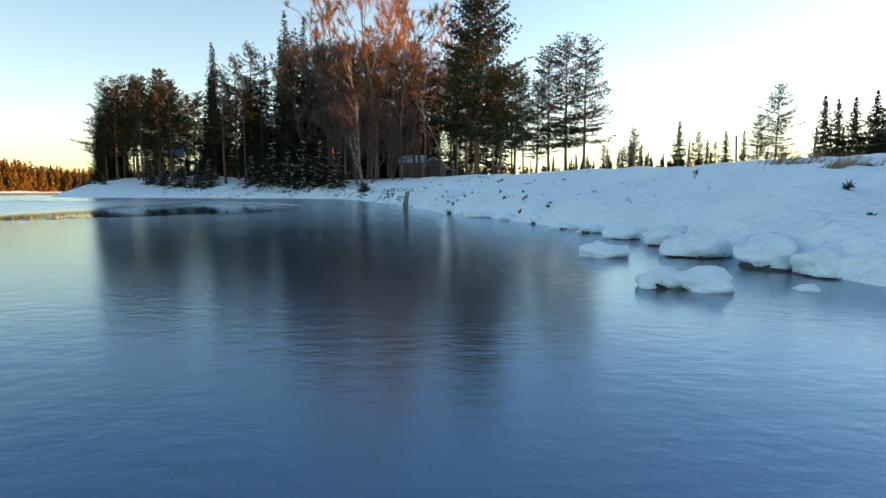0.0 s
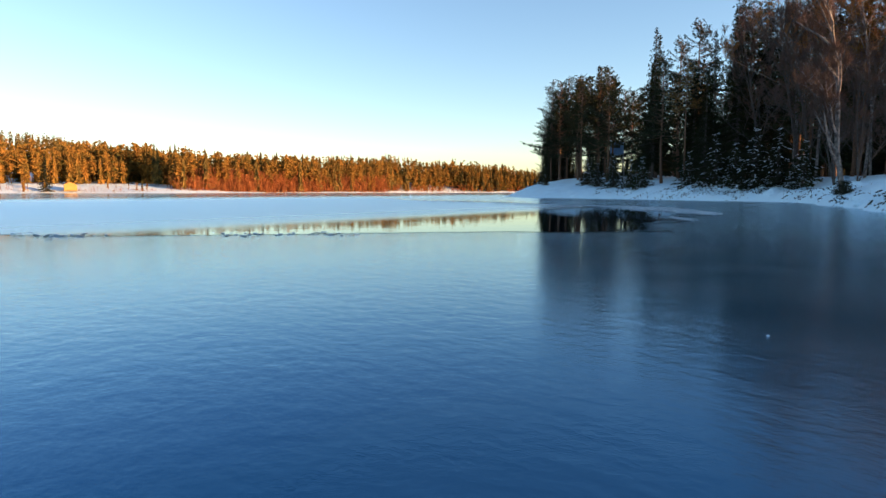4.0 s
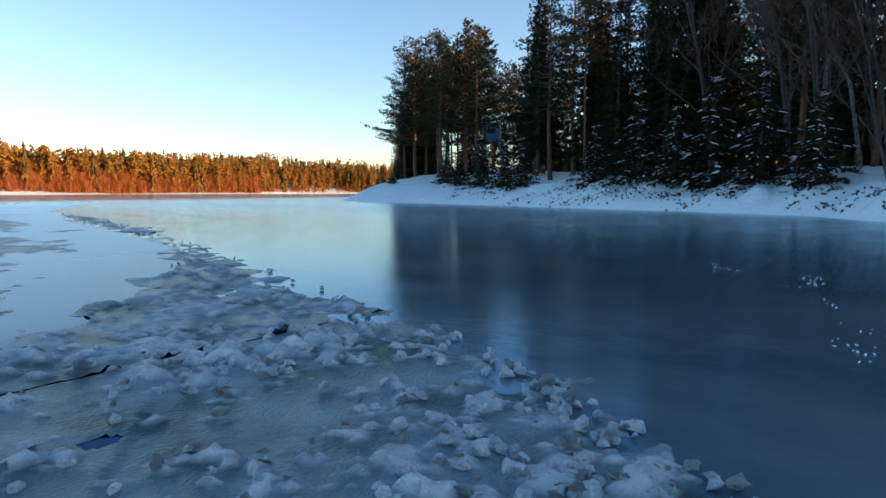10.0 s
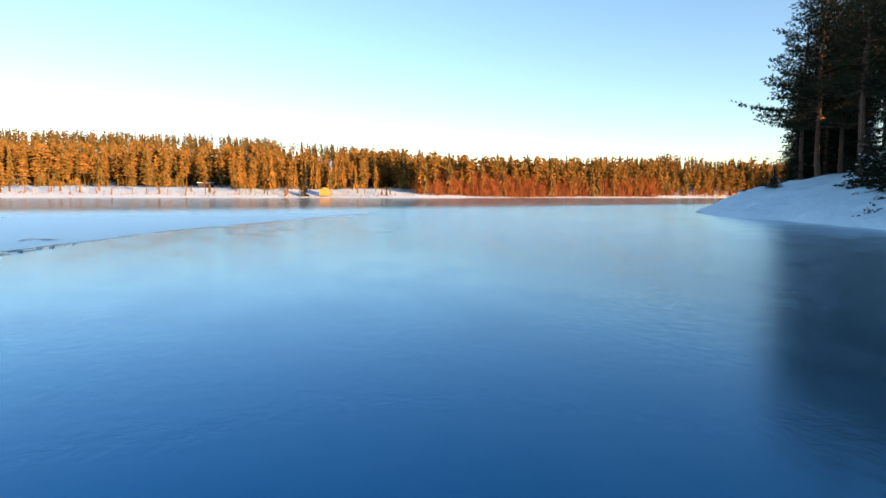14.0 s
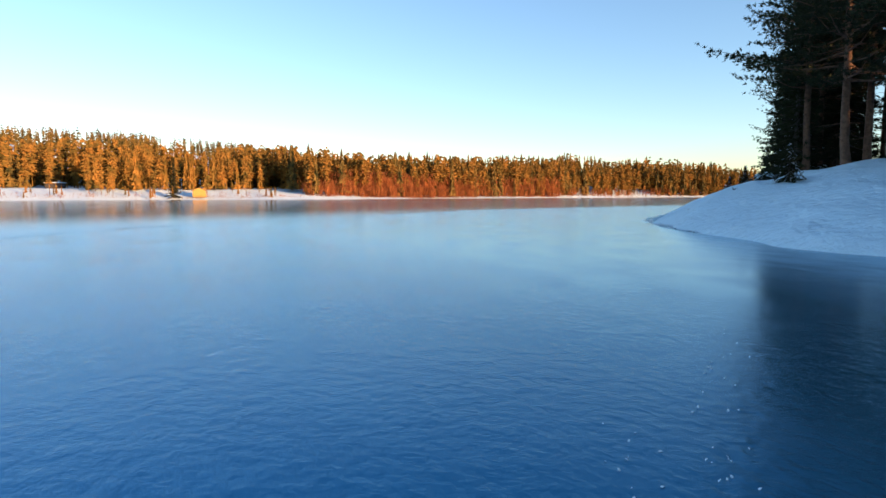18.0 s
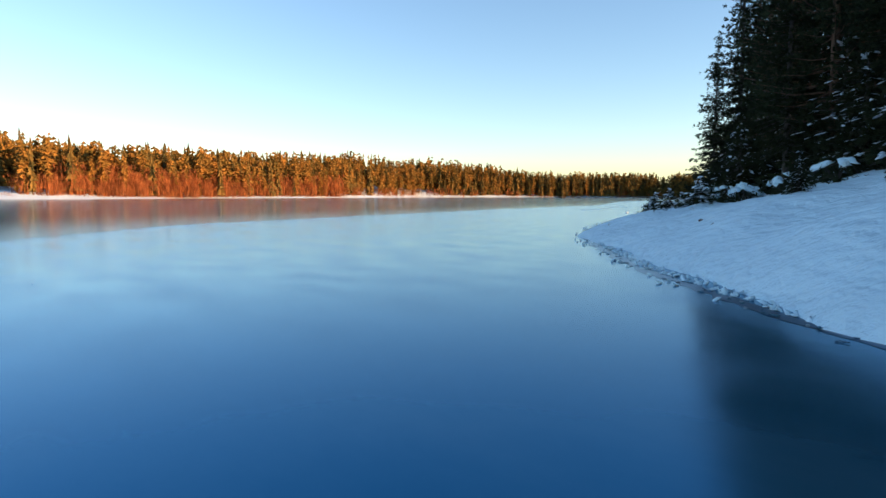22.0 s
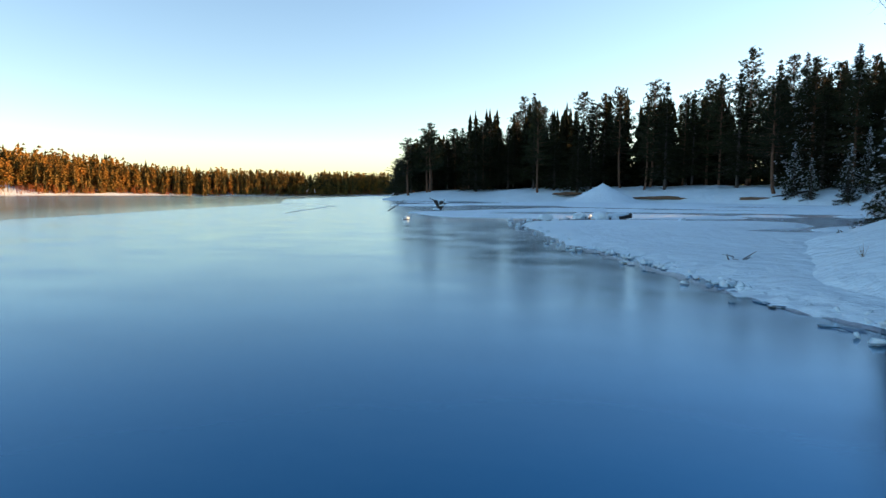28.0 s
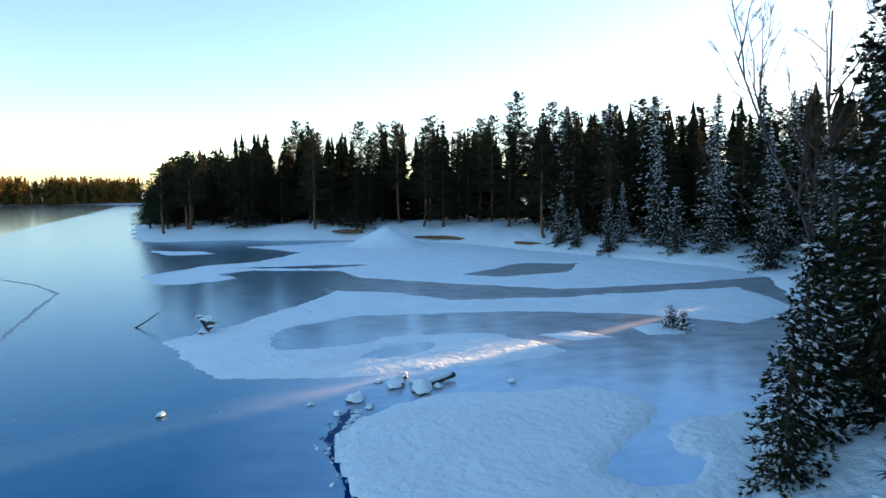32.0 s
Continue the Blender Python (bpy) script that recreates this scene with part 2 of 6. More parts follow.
def ice_material():
    m = bpy.data.materials.new("lake_ice")
    m.use_nodes = True
    nt = m.node_tree
    tc = nt.nodes.new("ShaderNodeTexCoord")

    def noise_node(scale, detail=5, stretch=(1, 1, 1), rough=0.55):
        mp = nt.nodes.new("ShaderNodeMapping")
        mp.inputs["Scale"].default_value = stretch
        nt.links.new(tc.outputs["Object"], mp.inputs["Vector"])
        n = nt.nodes.new("ShaderNodeTexNoise")
        n.inputs["Scale"].default_value, n.inputs["Detail"].default_value, n.inputs["Roughness"].default_value = scale, detail, rough
        nt.links.new(mp.outputs[0], n.inputs["Vector"])
        return n

    def ranged(node, a, b, c, d):
        r = nt.nodes.new("ShaderNodeMapRange")
        for k, v in zip(("From Min", "From Max", "To Min", "To Max"), (a, b, c, d)):
            r.inputs[k].default_value = v
        nt.links.new(node.outputs[0], r.inputs["Value"])
        return r
    large, mid, fine = noise_node(0.09, 4), noise_node(0.9, 6, (1, 1.6, 1)), noise_node(9, 7, (1, 1.5, 1), 0.62)
    mix = nt.nodes.new("ShaderNodeMix")
    mix.data_type = 'RGBA'
    mix.inputs["A"].default_value, mix.inputs["B"].default_value = (0.020, 0.078, 0.118, 1), (0.028, 0.092, 0.130, 1)
    f1 = ranged(large, 0.35, 0.65, 0.0, 1.0)
    nt.links.new(f1.outputs[0], mix.inputs["Factor"])
    mix2 = nt.nodes.new("ShaderNodeMix")
    mix2.data_type = 'RGBA'
    mix2.inputs["B"].default_value = (0.25, 0.285, 0.295, 1)
    nt.links.new(mix.outputs["Result"], mix2.inputs["A"])
    f2 = ranged(mid, 0.36, 0.68, 0.35, 0.95)
    # the older ice of the inner lake is frosted, the outer ice is clear and even
    sep = nt.nodes.new("ShaderNodeSeparateXYZ")
    nt.links.new(tc.outputs["Object"], sep.inputs[0])
    frosty = nt.nodes.new("ShaderNodeMapRange")
    for k, v in zip(("From Min", "From Max", "To Min", "To Max"), (24, 60, 1.0, 0.10)):
        frosty.inputs[k].default_value = v
    nt.links.new(sep.outputs["Y"], frosty.inputs["Value"])
    bay = nt.nodes.new("ShaderNodeMapRange")
    for k, v in zip(("From Min", "From Max", "To Min", "To Max"), (92, 95, 0.0, 0.95)):
        bay.inputs[k].default_value = v
    nt.links.new(sep.outputs["Y"], bay.inputs["Value"])
    both = nt.nodes.new("ShaderNodeMath")
    both.operation = 'MAXIMUM'
    nt.links.new(frosty.outputs[0], both.inputs[0])
    both.inputs[1].default_value = 0.0

    def times(node, factor):
        mu = nt.nodes.new("ShaderNodeMath")
        mu.operation = 'MULTIPLY'
        nt.links.new(node.outputs[0], mu.inputs[0])
        mu.inputs[1].default_value = factor
        return mu
    frost_mix = times(f2, 1)
    off, size_, pale = nt.nodes.new("ShaderNodeMath"), nt.nodes.new("ShaderNodeMath"), nt.nodes.new("ShaderNodeMapRange")
    off.operation, size_.operation = 'SUBTRACT', 'ABSOLUTE'
    nt.links.new(sep.outputs["Y"], off.inputs[0])
    off.inputs[1].default_value = 24.5
    nt.links.new(off.outputs[0], size_.inputs[0])
    for k, v in zip(("From Min", "From Max", "To Min", "To Max"), (6, 15, 1.0, 0.12)):
        pale.inputs[k].default_value = v
    nt.links.new(size_.outputs[0], pale.inputs["Value"])
    nt.links.new(pale.outputs[0], both.inputs[0])
    nt.links.new(both.outputs[0], frost_mix.inputs[1])
    nt.links.new(frost_mix.outputs[0], mix2.inputs["Factor"])
    # thin pale frost covers the sheltered ice of the bay
    shelter = nt.nodes.new("ShaderNodeMapRange")
    for k, v in zip(("From Min", "From Max", "To Min", "To Max"), (-67, -62, 0.0, 1.0)):
        shelter.inputs[k].default_value = v
    nt.links.new(sep.outputs["X"], shelter.inputs["Value"])
    thin_frost = times(shelter, 1)
    nt.links.new(bay.outputs[0], thin_frost.inputs[1])
    patchy = times(ranged(mid, 0.3, 0.62, 0.62, 1.0), 1)
    nt.links.new(thin_frost.outputs[0], patchy.inputs[1])
    mix3 = nt.nodes.new("ShaderNodeMix")
    mix3.data_type = 'RGBA'
    mix3.inputs["B"].default_value = (0.56, 0.61, 0.64, 1)
    nt.links.new(mix2.outputs["Result"], mix3.inputs["A"])
    nt.links.new(patchy.outputs[0], mix3.inputs["Factor"])
    r = ranged(mid, 0.35, 0.7, 0.15, 0.25)
    # clear black ice near the start mirrors more sharply
    clear = nt.nodes.new("ShaderNodeMapRange")
    for k, v in zip(("From Min", "From Max", "To Min", "To Max"), (22, 50, 0.28, 1.0)):
        clear.inputs[k].default_value = v
    nt.links.new(sep.outputs["Y"], clear.inputs["Value"])
    gloss = times(r, 1)
    nt.links.new(clear.outputs[0], gloss.inputs[1])
    # a belt of wind-rippled ice
    belt, bend, ripple = nt.nodes.new("ShaderNodeMath"), nt.nodes.new("ShaderNodeMath"), nt.nodes.new("ShaderNodeMapRange")
    belt.operation, bend.operation = 'SUBTRACT', 'ABSOLUTE'
    nt.links.new(sep.outputs["Y"], belt.inputs[0])
    belt.inputs[1].default_value = 52.0
    nt.links.new(belt.outputs[0], bend.inputs[0])
    for k, v in zip(("From Min", "From Max", "To Min", "To Max"), (3, 7, 2.6, 0.0)):
        ripple.inputs[k].default_value = v
    nt.links.new(bend.outputs[0], ripple.inputs["Value"])
    rough_most = nt.nodes.new("ShaderNodeMath")
    rough_most.operation = 'MAXIMUM'
    nt.links.new(frosty.outputs[0], rough_most.inputs[0])
    nt.links.new(ripple.outputs[0], rough_most.inputs[1])
    b1 = nt.nodes.new("ShaderNodeBump")
    b1.inputs["Strength"].default_value, b1.inputs["Distance"].default_value = 0.05, 0.02
    nt.links.new(mid.outputs[0], b1.inputs["Height"])
    b2 = nt.nodes.new("ShaderNodeBump")
    b2.inputs["Strength"].default_value, b2.inputs["Distance"].default_value = 0.08, 0.012
    nt.links.new(fine.outputs[0], b2.inputs["Height"])
    nt.links.new(times(rough_most, 0.22).outputs[0], b2.inputs["Strength"])
    nt.links.new(times(frosty, 0.05).outputs[0], b1.inputs["Strength"])
    nt.links.new(b1.outputs[0], b2.inputs["Normal"])
    # scalloped ripples, a hand to a forearm wide
    scallop = noise_node(5.0, 4, (1.0, 1.2, 1), 0.55)
    scallop.inputs["Distortion"].default_value = 0.25
    b3 = nt.nodes.new("ShaderNodeBump")
    b3.inputs["Distance"].default_value = 0.05
    nt.links.new(scallop.outputs[0], b3.inputs["Height"])
    nt.links.new(times(rough_most, 0.05).outputs[0], b3.inputs["Strength"])
    nt.links.new(b2.outputs[0], b3.inputs["Normal"])
    # clear black ice by the start: a dark body under a fuller gloss
    black, sheen, mix4 = nt.nodes.new("ShaderNodeMapRange"), nt.nodes.new("ShaderNodeMapRange"), nt.nodes.new("ShaderNodeMix")
    mix4.data_type = 'RGBA'
    for node, far_end in ((black, (10, 15, 0.85, 0.0)), (sheen, (10, 16, 0.2, 0.24))):
        for k, v in zip(("From Min", "From Max", "To Min", "To Max"), far_end):
            node.inputs[k].default_value = v
        nt.links.new(sep.outputs["Y"], node.inputs["Value"])
    mix4.inputs["B"].default_value = (0.016, 0.022, 0.026, 1)
    nt.links.new(black.outputs[0], mix4.inputs["Factor"])
    nt.links.new(mix3.outputs["Result"], mix4.inputs["A"])
    # hoar frost towards the near shore
    side, hoar, mix5 = nt.nodes.new("ShaderNodeMapRange"), nt.nodes.new("ShaderNodeMath"), nt.nodes.new("ShaderNodeMix")
    for k, v in zip(("From Min", "From Max", "To Min", "To Max"), (-1.0, 3.5, 0.0, 0.9)):
        side.inputs[k].default_value = v
    nt.links.new(sep.outputs["X"], side.inputs["Value"])
    hoar.operation, mix5.data_type = 'MULTIPLY', 'RGBA'
    nt.links.new(side.outputs[0], hoar.inputs[0])
    nt.links.new(black.outputs[0], hoar.inputs[1])
    nt.links.new(hoar.outputs[0], mix5.inputs["Factor"])
    nt.links.new(mix4.outputs["Result"], mix5.inputs["A"])
    mix5.inputs["B"].default_value = (0.20, 0.215, 0.23, 1)
    two_gloss(nt, None, mix5.outputs["Result"], gloss.outputs[0], b3.outputs[0], sheen.outputs[0], (0.05, 0.38, 0.82), 1.31, 0.03)
    return m


def water_material():
    m = bpy.data.materials.new("open_water")
    m.use_nodes = True
    nt = m.node_tree
    tc = nt.nodes.new("ShaderNodeTexCoord")
    n = nt.nodes.new("ShaderNodeTexNoise")
    n.inputs["Scale"].default_value, n.inputs["Detail"].default_value = 2.2, 3
    nt.links.new(tc.outputs["Object"], n.inputs["Vector"])
    # smooth by the ice edge, dulled by frost further out, brighter again under the far shore
    sep, far = nt.nodes.new("ShaderNodeSeparateXYZ"), nt.nodes.new("ShaderNodeFloatCurve")
    nt.links.new(tc.outputs["Object"], sep.inputs[0])
    reach = nt.nodes.new("ShaderNodeMapRange")
    reach.inputs["From Min"].default_value, reach.inputs["From Max"].default_value = -1, -70
    slant = nt.nodes.new("ShaderNodeMath")
    slant.operation = 'MULTIPLY_ADD'
    slant.inputs[1].default_value = 0.2
    nt.links.new(sep.outputs["Y"], slant.inputs[0])
    nt.links.new(sep.outputs["X"], slant.inputs[2])
    nt.links.new(slant.outputs[0], reach.inputs["Value"])
    line = far.mapping.curves[0]
    line.points[0].location, line.points[1].location = (0.0, 0.03), (1.0, 0.10)
    for at, value in ((0.065, 0.035), (0.12, 0.26), (0.5, 0.3), (0.8, 0.15)):
        line.points.new(at, value)
    far.mapping.update()
    nt.links.new(reach.outputs[0], far.inputs["Value"])
    b = nt.nodes.new("ShaderNodeBump")
    b.inputs["Strength"].default_value, b.inputs["Distance"].default_value = 0.08, 0.02
    nt.links.new(n.outputs[0], b.inputs["Height"])
    two_gloss(nt, (0.0006, 0.0025, 0.008), None, far.outputs[0], b.outputs[0], 0.085, (0.004, 0.24, 1.0), 1.333, 0.085)
    return m


ICE, WATER = ice_material(), water_material()
SLUSH = material("slush_ice", (0.60, 0.66, 0.70), 0.55, 0.0, 9.0, 0.9, 60.0, second=(0.30, 0.39, 0.46), random_tint=0.15)


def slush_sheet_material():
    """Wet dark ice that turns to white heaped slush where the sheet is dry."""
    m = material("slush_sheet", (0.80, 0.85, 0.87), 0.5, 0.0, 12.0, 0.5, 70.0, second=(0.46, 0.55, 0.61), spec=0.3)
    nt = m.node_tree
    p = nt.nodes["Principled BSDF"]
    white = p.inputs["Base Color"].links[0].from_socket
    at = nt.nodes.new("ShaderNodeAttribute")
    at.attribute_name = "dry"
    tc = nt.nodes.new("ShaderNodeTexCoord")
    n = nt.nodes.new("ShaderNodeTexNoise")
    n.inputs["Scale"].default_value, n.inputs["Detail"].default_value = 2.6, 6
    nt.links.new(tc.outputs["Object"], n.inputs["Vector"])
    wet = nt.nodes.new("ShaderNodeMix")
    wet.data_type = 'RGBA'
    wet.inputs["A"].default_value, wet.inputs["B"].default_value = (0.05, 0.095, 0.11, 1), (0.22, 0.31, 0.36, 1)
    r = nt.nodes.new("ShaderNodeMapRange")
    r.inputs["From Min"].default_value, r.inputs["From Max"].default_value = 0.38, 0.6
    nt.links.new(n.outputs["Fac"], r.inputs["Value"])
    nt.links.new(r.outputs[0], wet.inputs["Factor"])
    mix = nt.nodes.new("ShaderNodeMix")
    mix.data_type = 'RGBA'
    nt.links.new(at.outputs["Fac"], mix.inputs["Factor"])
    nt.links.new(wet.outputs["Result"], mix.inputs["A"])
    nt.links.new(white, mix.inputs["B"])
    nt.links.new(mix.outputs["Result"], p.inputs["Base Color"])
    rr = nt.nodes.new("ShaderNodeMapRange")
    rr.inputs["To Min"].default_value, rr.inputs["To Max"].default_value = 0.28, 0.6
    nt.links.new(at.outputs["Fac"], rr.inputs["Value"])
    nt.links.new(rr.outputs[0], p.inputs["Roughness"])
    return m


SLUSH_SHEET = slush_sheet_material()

# ---- the ground: one sheet, lake bed included ----
# the near shore: x, y, height of the land behind it, metres over which it climbs
SHORE = [(60, -200, 2.5, 12), (14, -25, 2, 9), (7.2, 0, 1.8, 8), (4.9, 5.5, 1.8, 7), (4.2, 7.2, 1.8, 7), (3.9, 9.6, 1.8, 7), (3.4, 11.4, 1.8, 7),
         (2.6, 14, 1.8, 7), (1.9, 15.6, 1.8, 7), (0.8, 18, 1.8, 7), (-0.4, 22, 1.8, 7), (-1.8, 27.2, 1.8, 6), (-4.5, 35, 1.8, 5), (-7, 42, 1.8, 4.5),
         (-8.6, 44.5, 1.8, 4), (-10, 49, 1.8, 3), (-12.6, 53.4, 1.8, 3), (-16.5, 55.5, 1.8, 3), (-20, 56.8, 1.8, 3), (-25, 58.8, 1.9, 3.5), (-28.5, 60.6, 2.1, 4.5),
         (-33, 62.4, 2.4, 6), (-37.4, 63.9, 2.6, 7), (-40.8, 64.5, 2.6, 7), (-44.8, 66.8, 2.6, 5.5), (-47.5, 68.2, 2.6, 5), (-50.3, 70.2, 2.7, 4.6), (-53.1, 73.4, 2.7, 4.8),
         (-56.2, 76.35, 2.1, 5.5), (-58.1, 78.9, 1.9, 6), (-59.5, 81.8, 1.8, 6), (-60.7, 84.7, 1.8, 5.8), (-61.3, 87.5, 1.8, 5.5), (-60.8, 90, 1.5, 5), (-59.5, 93, 1.4, 4.5), (-57.5, 95.2, 1.5, 3.6),
         (-55.3, 97.5, 1.8, 3.5), (-51.5, 101, 2.0, 3.5), (-46, 108, 1.7, 4.5), (-41, 116, 1.3, 5), (-41, 121, 1.4, 4), (-44, 126.5, 1.5, 3.5), (-48, 133, 1.6, 3), (-52, 141, 1.7, 3),
         (-58, 147.5, 1.7, 2.5), (-67, 150.5, 1.6, 2.5), (-76, 152.5, 1.4, 2.5), (-83.5, 151.5, 1.2, 3), (-87, 158, 1.4, 4), (-94, 180, 1.6, 5), (-106, 226, 2, 8), (-120, 280, 2, 8),
         (-130, 307, 2, 8), (-118, 330, 2, 8), (-70, 352, 3, 20), (0, 380, 3, 20), (4800, 420, 5, 60), (4800, -4800, 5, 60), (300, -4800, 5, 60)]
FAR_SHORE = [(-235, -4800), (-235, -250), (-244, -60), (-250, 20), (-252, 64), (-246, 100), (-252, 140), (-268, 200), (-292, 270), (-300, 310), (-282, 370), (-262, 410),
             (-225, 450), (-180, 470), (-120, 440), (-60, 400), (0, 385), (4800, 430), (4800, 4800), (-4800, 4800), (-4800, -4800)]


def heights(x, y):
    d, at = edge_distance(x, y, SHORE)
    # a wavering shoreline
    land = inside(x, y, SHORE)
    s = np.where(land, d, -d) + 0.35 * fbm(x * 0.45, y * 0.45, 3) * smooth(90, 60, np.hypot(x + 28, y - 60))
    k = np.arange(len(SHORE) + 1)
    H = np.interp(at, k, [p[2] for p in SHORE] + [SHORE[0][2]])
    L = np.interp(at, k, [p[3] for p in SHORE] + [SHORE[0][3]])
    up = H * (1 - np.exp(-np.maximum(s, 0) / L)) + 0.07 * smooth(0, 0.25, s)
    near = smooth(170, 120, np.hypot(x + 28, y - 70))
    up += near * smooth(0.1, 1.5, s) * (0.16 * fbm(x * 0.55, y * 0.55, 11) + (0.05 * fbm(x * 1.7, y * 1.7, 17, 1) + 0.05 * np.abs(fbm(x * 1.05, y * 1.05, 19, 2))) * (1 + 0.8 * np.maximum(smooth(52, 44, y), smooth(-38, -44, x))))
    hum = (0.10 + 0.75 * smooth(5, 1.2, s)) * smooth(16, 8, s) * smooth(0.0, 0.5, s) * smooth(70, 60, y)
    up += hum * (0.55 * np.abs(fbm(x * 0.9, y * 0.9, 23, 2)) + 0.2 * np.maximum(fbm(x * 1.9, y * 1.9, 24, 1), 0))
    # hill added in the east, mostly out of view, to hold off the low sun
    up += 13 * smooth(95, 230, x) * smooth(-0.2, 0.9, (x - 60) / (np.abs(y - 60) + 60))
    up += 6 * smooth(90, 260, s) + 1.5 * fbm(x * 0.02, y * 0.02, 29) * smooth(30, 120, s)
    near_h = np.where(s > 0, up, np.maximum(-0.8, s * 0.5 - 0.03))
    d2, _ = edge_distance(x, y, FAR_SHORE)
    s2 = np.where(inside(x, y, FAR_SHORE), d2, -d2) + 3 * fbm(x * 0.03, y * 0.03, 41)
    far_h = np.where(s2 > 0, 0.1 + (2.2 + 2.0 * smooth(140, 95, y)) * (1 - np.exp(-s2 / np.where(y < 120, 13, 25))) + 17 * smooth(40, 260, s2) * smooth(420, 150, y) + 6 * smooth(60, 300, s2) + 10 * smooth(110, 320, s2) * smooth(150, 10, y) + 8 * smooth(0, 50, s2) * np.exp(-((x + 330) ** 2 + (y - 300) ** 2) / 9000), np.maximum(-0.8, s2 * 0.3 - 0.03))
    return np.maximum(near_h, far_h)


def height(x, y):
    return float(heights(np.array([float(x)]), np.array([float(y)]))[0])


def lines(a, b, step, lo, hi):
    """Grid lines: even between a and b, ever wider outside."""
    mid = np.arange(a, b + step / 2, step)
    out = [mid]
    for end, limit, sign in ((mid[0], lo, -1), (mid[-1], hi, 1)):
        w, v, more = step, end, []
        while sign * (limit - v) > 0:
            w = min(w * 1.12, 400)
            v = v + sign * w
            more.append(v)
        out.append(np.array(more))
    return np.sort(np.concatenate(out))


gx, gy = lines(-67, 12, 0.24, -4900, 4900), lines(2, 128, 0.26, -4900, 4900)
GX, GY = np.meshgrid(gx, gy)
GZ = heights(GX.ravel(), GY.ravel())
nx, ny = len(gx), len(gy)
q = (np.arange(ny - 1)[:, None] * nx + np.arange(nx - 1)[None, :]).ravel()
# leave out the lake bed far from any shore
keep = np.maximum.reduce([GZ[q], GZ[q + 1], GZ[q + nx], GZ[q + nx + 1]]) > -0.79
q = q[keep]
ground = tagged(new("ground", mesh_of("ground", np.column_stack([GX.ravel(), GY.ravel(), GZ]), np.column_stack([q, q + 1, q + nx + 1, q + nx]), SNOW, flat=False)),
                "snow-covered ground along the lake shore", "ground", kind="structure")

ICE_SIZE = [(-4800, -4800), (4800, -4800), (4800, 4800), (-4800, 4800)]
ice = tagged(new("lake_ice", mesh_of("lake_ice", [(x, y, 0) for x, y in ICE_SIZE], [[0, 1, 2, 3]], ICE)), "bluish smooth frozen lake surface", "ice", kind="structure")

# ---- open water west of the ice edge ----
WATER_EDGE = [(-5.26, 18.28), (-4.67, 19.03), (-4.3, 19.8), (-4.9, 20.8), (-5.75, 21.7), (-5.68, 22.3), (-5.58, 22.9), (-5.62, 23.5), (-6.1, 23.95), (-6.5, 24.35), (-6.92, 25.0), (-6.85, 25.9), (-6.72, 26.7), (-6.7, 27.4), (-7.0, 27.65), (-7.85, 27.75), (-8.45, 28.5), (-9.0, 29.4), (-9.5, 30.1), (-10.2, 30.9), (-11.8, 32.2),
              (-15.2, 34.8), (-18.5, 36.0), (-26.6, 38.0), (-36, 41), (-46, 46), (-56, 52), (-61, 60), (-72, 73), (-79, 97), (-86, 127), (-106, 168), (-128, 250), (-150, 330), (-180, 430),
              (-330, 420), (-340, -60), (-240, -60), (-80, -16), (-30.4, 2.3), (-14.5, 8.5), (-9.55, 12.1), (-7.5, 15.1), (-5.85, 17.7)]


def wavy(poly, step, amount, scale, seed):
    """The outline with more points and an uneven line."""
    out = []
    for i, (x0, y0) in enumerate(poly):
        x1, y1 = poly[(i + 1) % len(poly)]
        n = max(1, min(60, int(math.hypot(x1 - x0, y1 - y0) / step)))
        for k in range(n):
            t = k / n
            out.append((x0 + (x1 - x0) * t, y0 + (y1 - y0) * t))
    a = np.array(out)
    dx, dy = fbm(a[:, 0] * scale, a[:, 1] * scale, seed), fbm(a[:, 0] * scale, a[:, 1] * scale, seed + 50)
    return np.column_stack([a[:, 0] + amount * dx, a[:, 1] + amount * dy])


def flat_shape(name, outline, z, mat):
    bm = bmesh.new()
    vs = [bm.verts.new((x, y, z)) for x, y in outline]
    f = bm.faces.new(vs)
    if f.normal.z < 0:
        f.normal_flip()
    bm.normal_update()
    if f.normal.z < 0:
        f.normal_flip()
    bmesh.ops.triangulate(bm, faces=bm.faces[:])
    me = bpy.data.meshes.new(name)
    bm.to_mesh(me)
    bm.free()
    me.materials.append(mat)
    return new(name, me)


OUTLINE = wavy(WATER_EDGE, 0.3, 0.16, 1.3, 61).tolist()
water = tagged(flat_shape("open_water", OUTLINE, 0.004, WATER), "dark still open water beside the ice", "water", kind="structure")

# ---- trees ----
def needles(C, D, k, L, w, spread, r):
    """k thin leaves round each place C, that point along D."""
    n = len(C)
    v = r.normal(size=(n, k, 3)) * spread + D[:, None, :]
    v /= np.linalg.norm(v, axis=2, keepdims=True) + 1e-9
    ln = np.broadcast_to(np.asarray(L, float).reshape(-1, 1, 1), (n, 1, 1)) * r.uniform(0.55, 1.15, (n, k, 1))
    side = np.cross(v, r.normal(size=(n, k, 3)))
    side /= np.linalg.norm(side, axis=2, keepdims=True) + 1e-9
    base = C[:, None, :] + v * ln * -0.15
    tri = np.stack([base + side * w * 0.5, base - side * w * 0.5, base + v * ln], axis=2).reshape(-1, 3)
    return tri, np.arange(len(tri)).reshape(-1, 3)


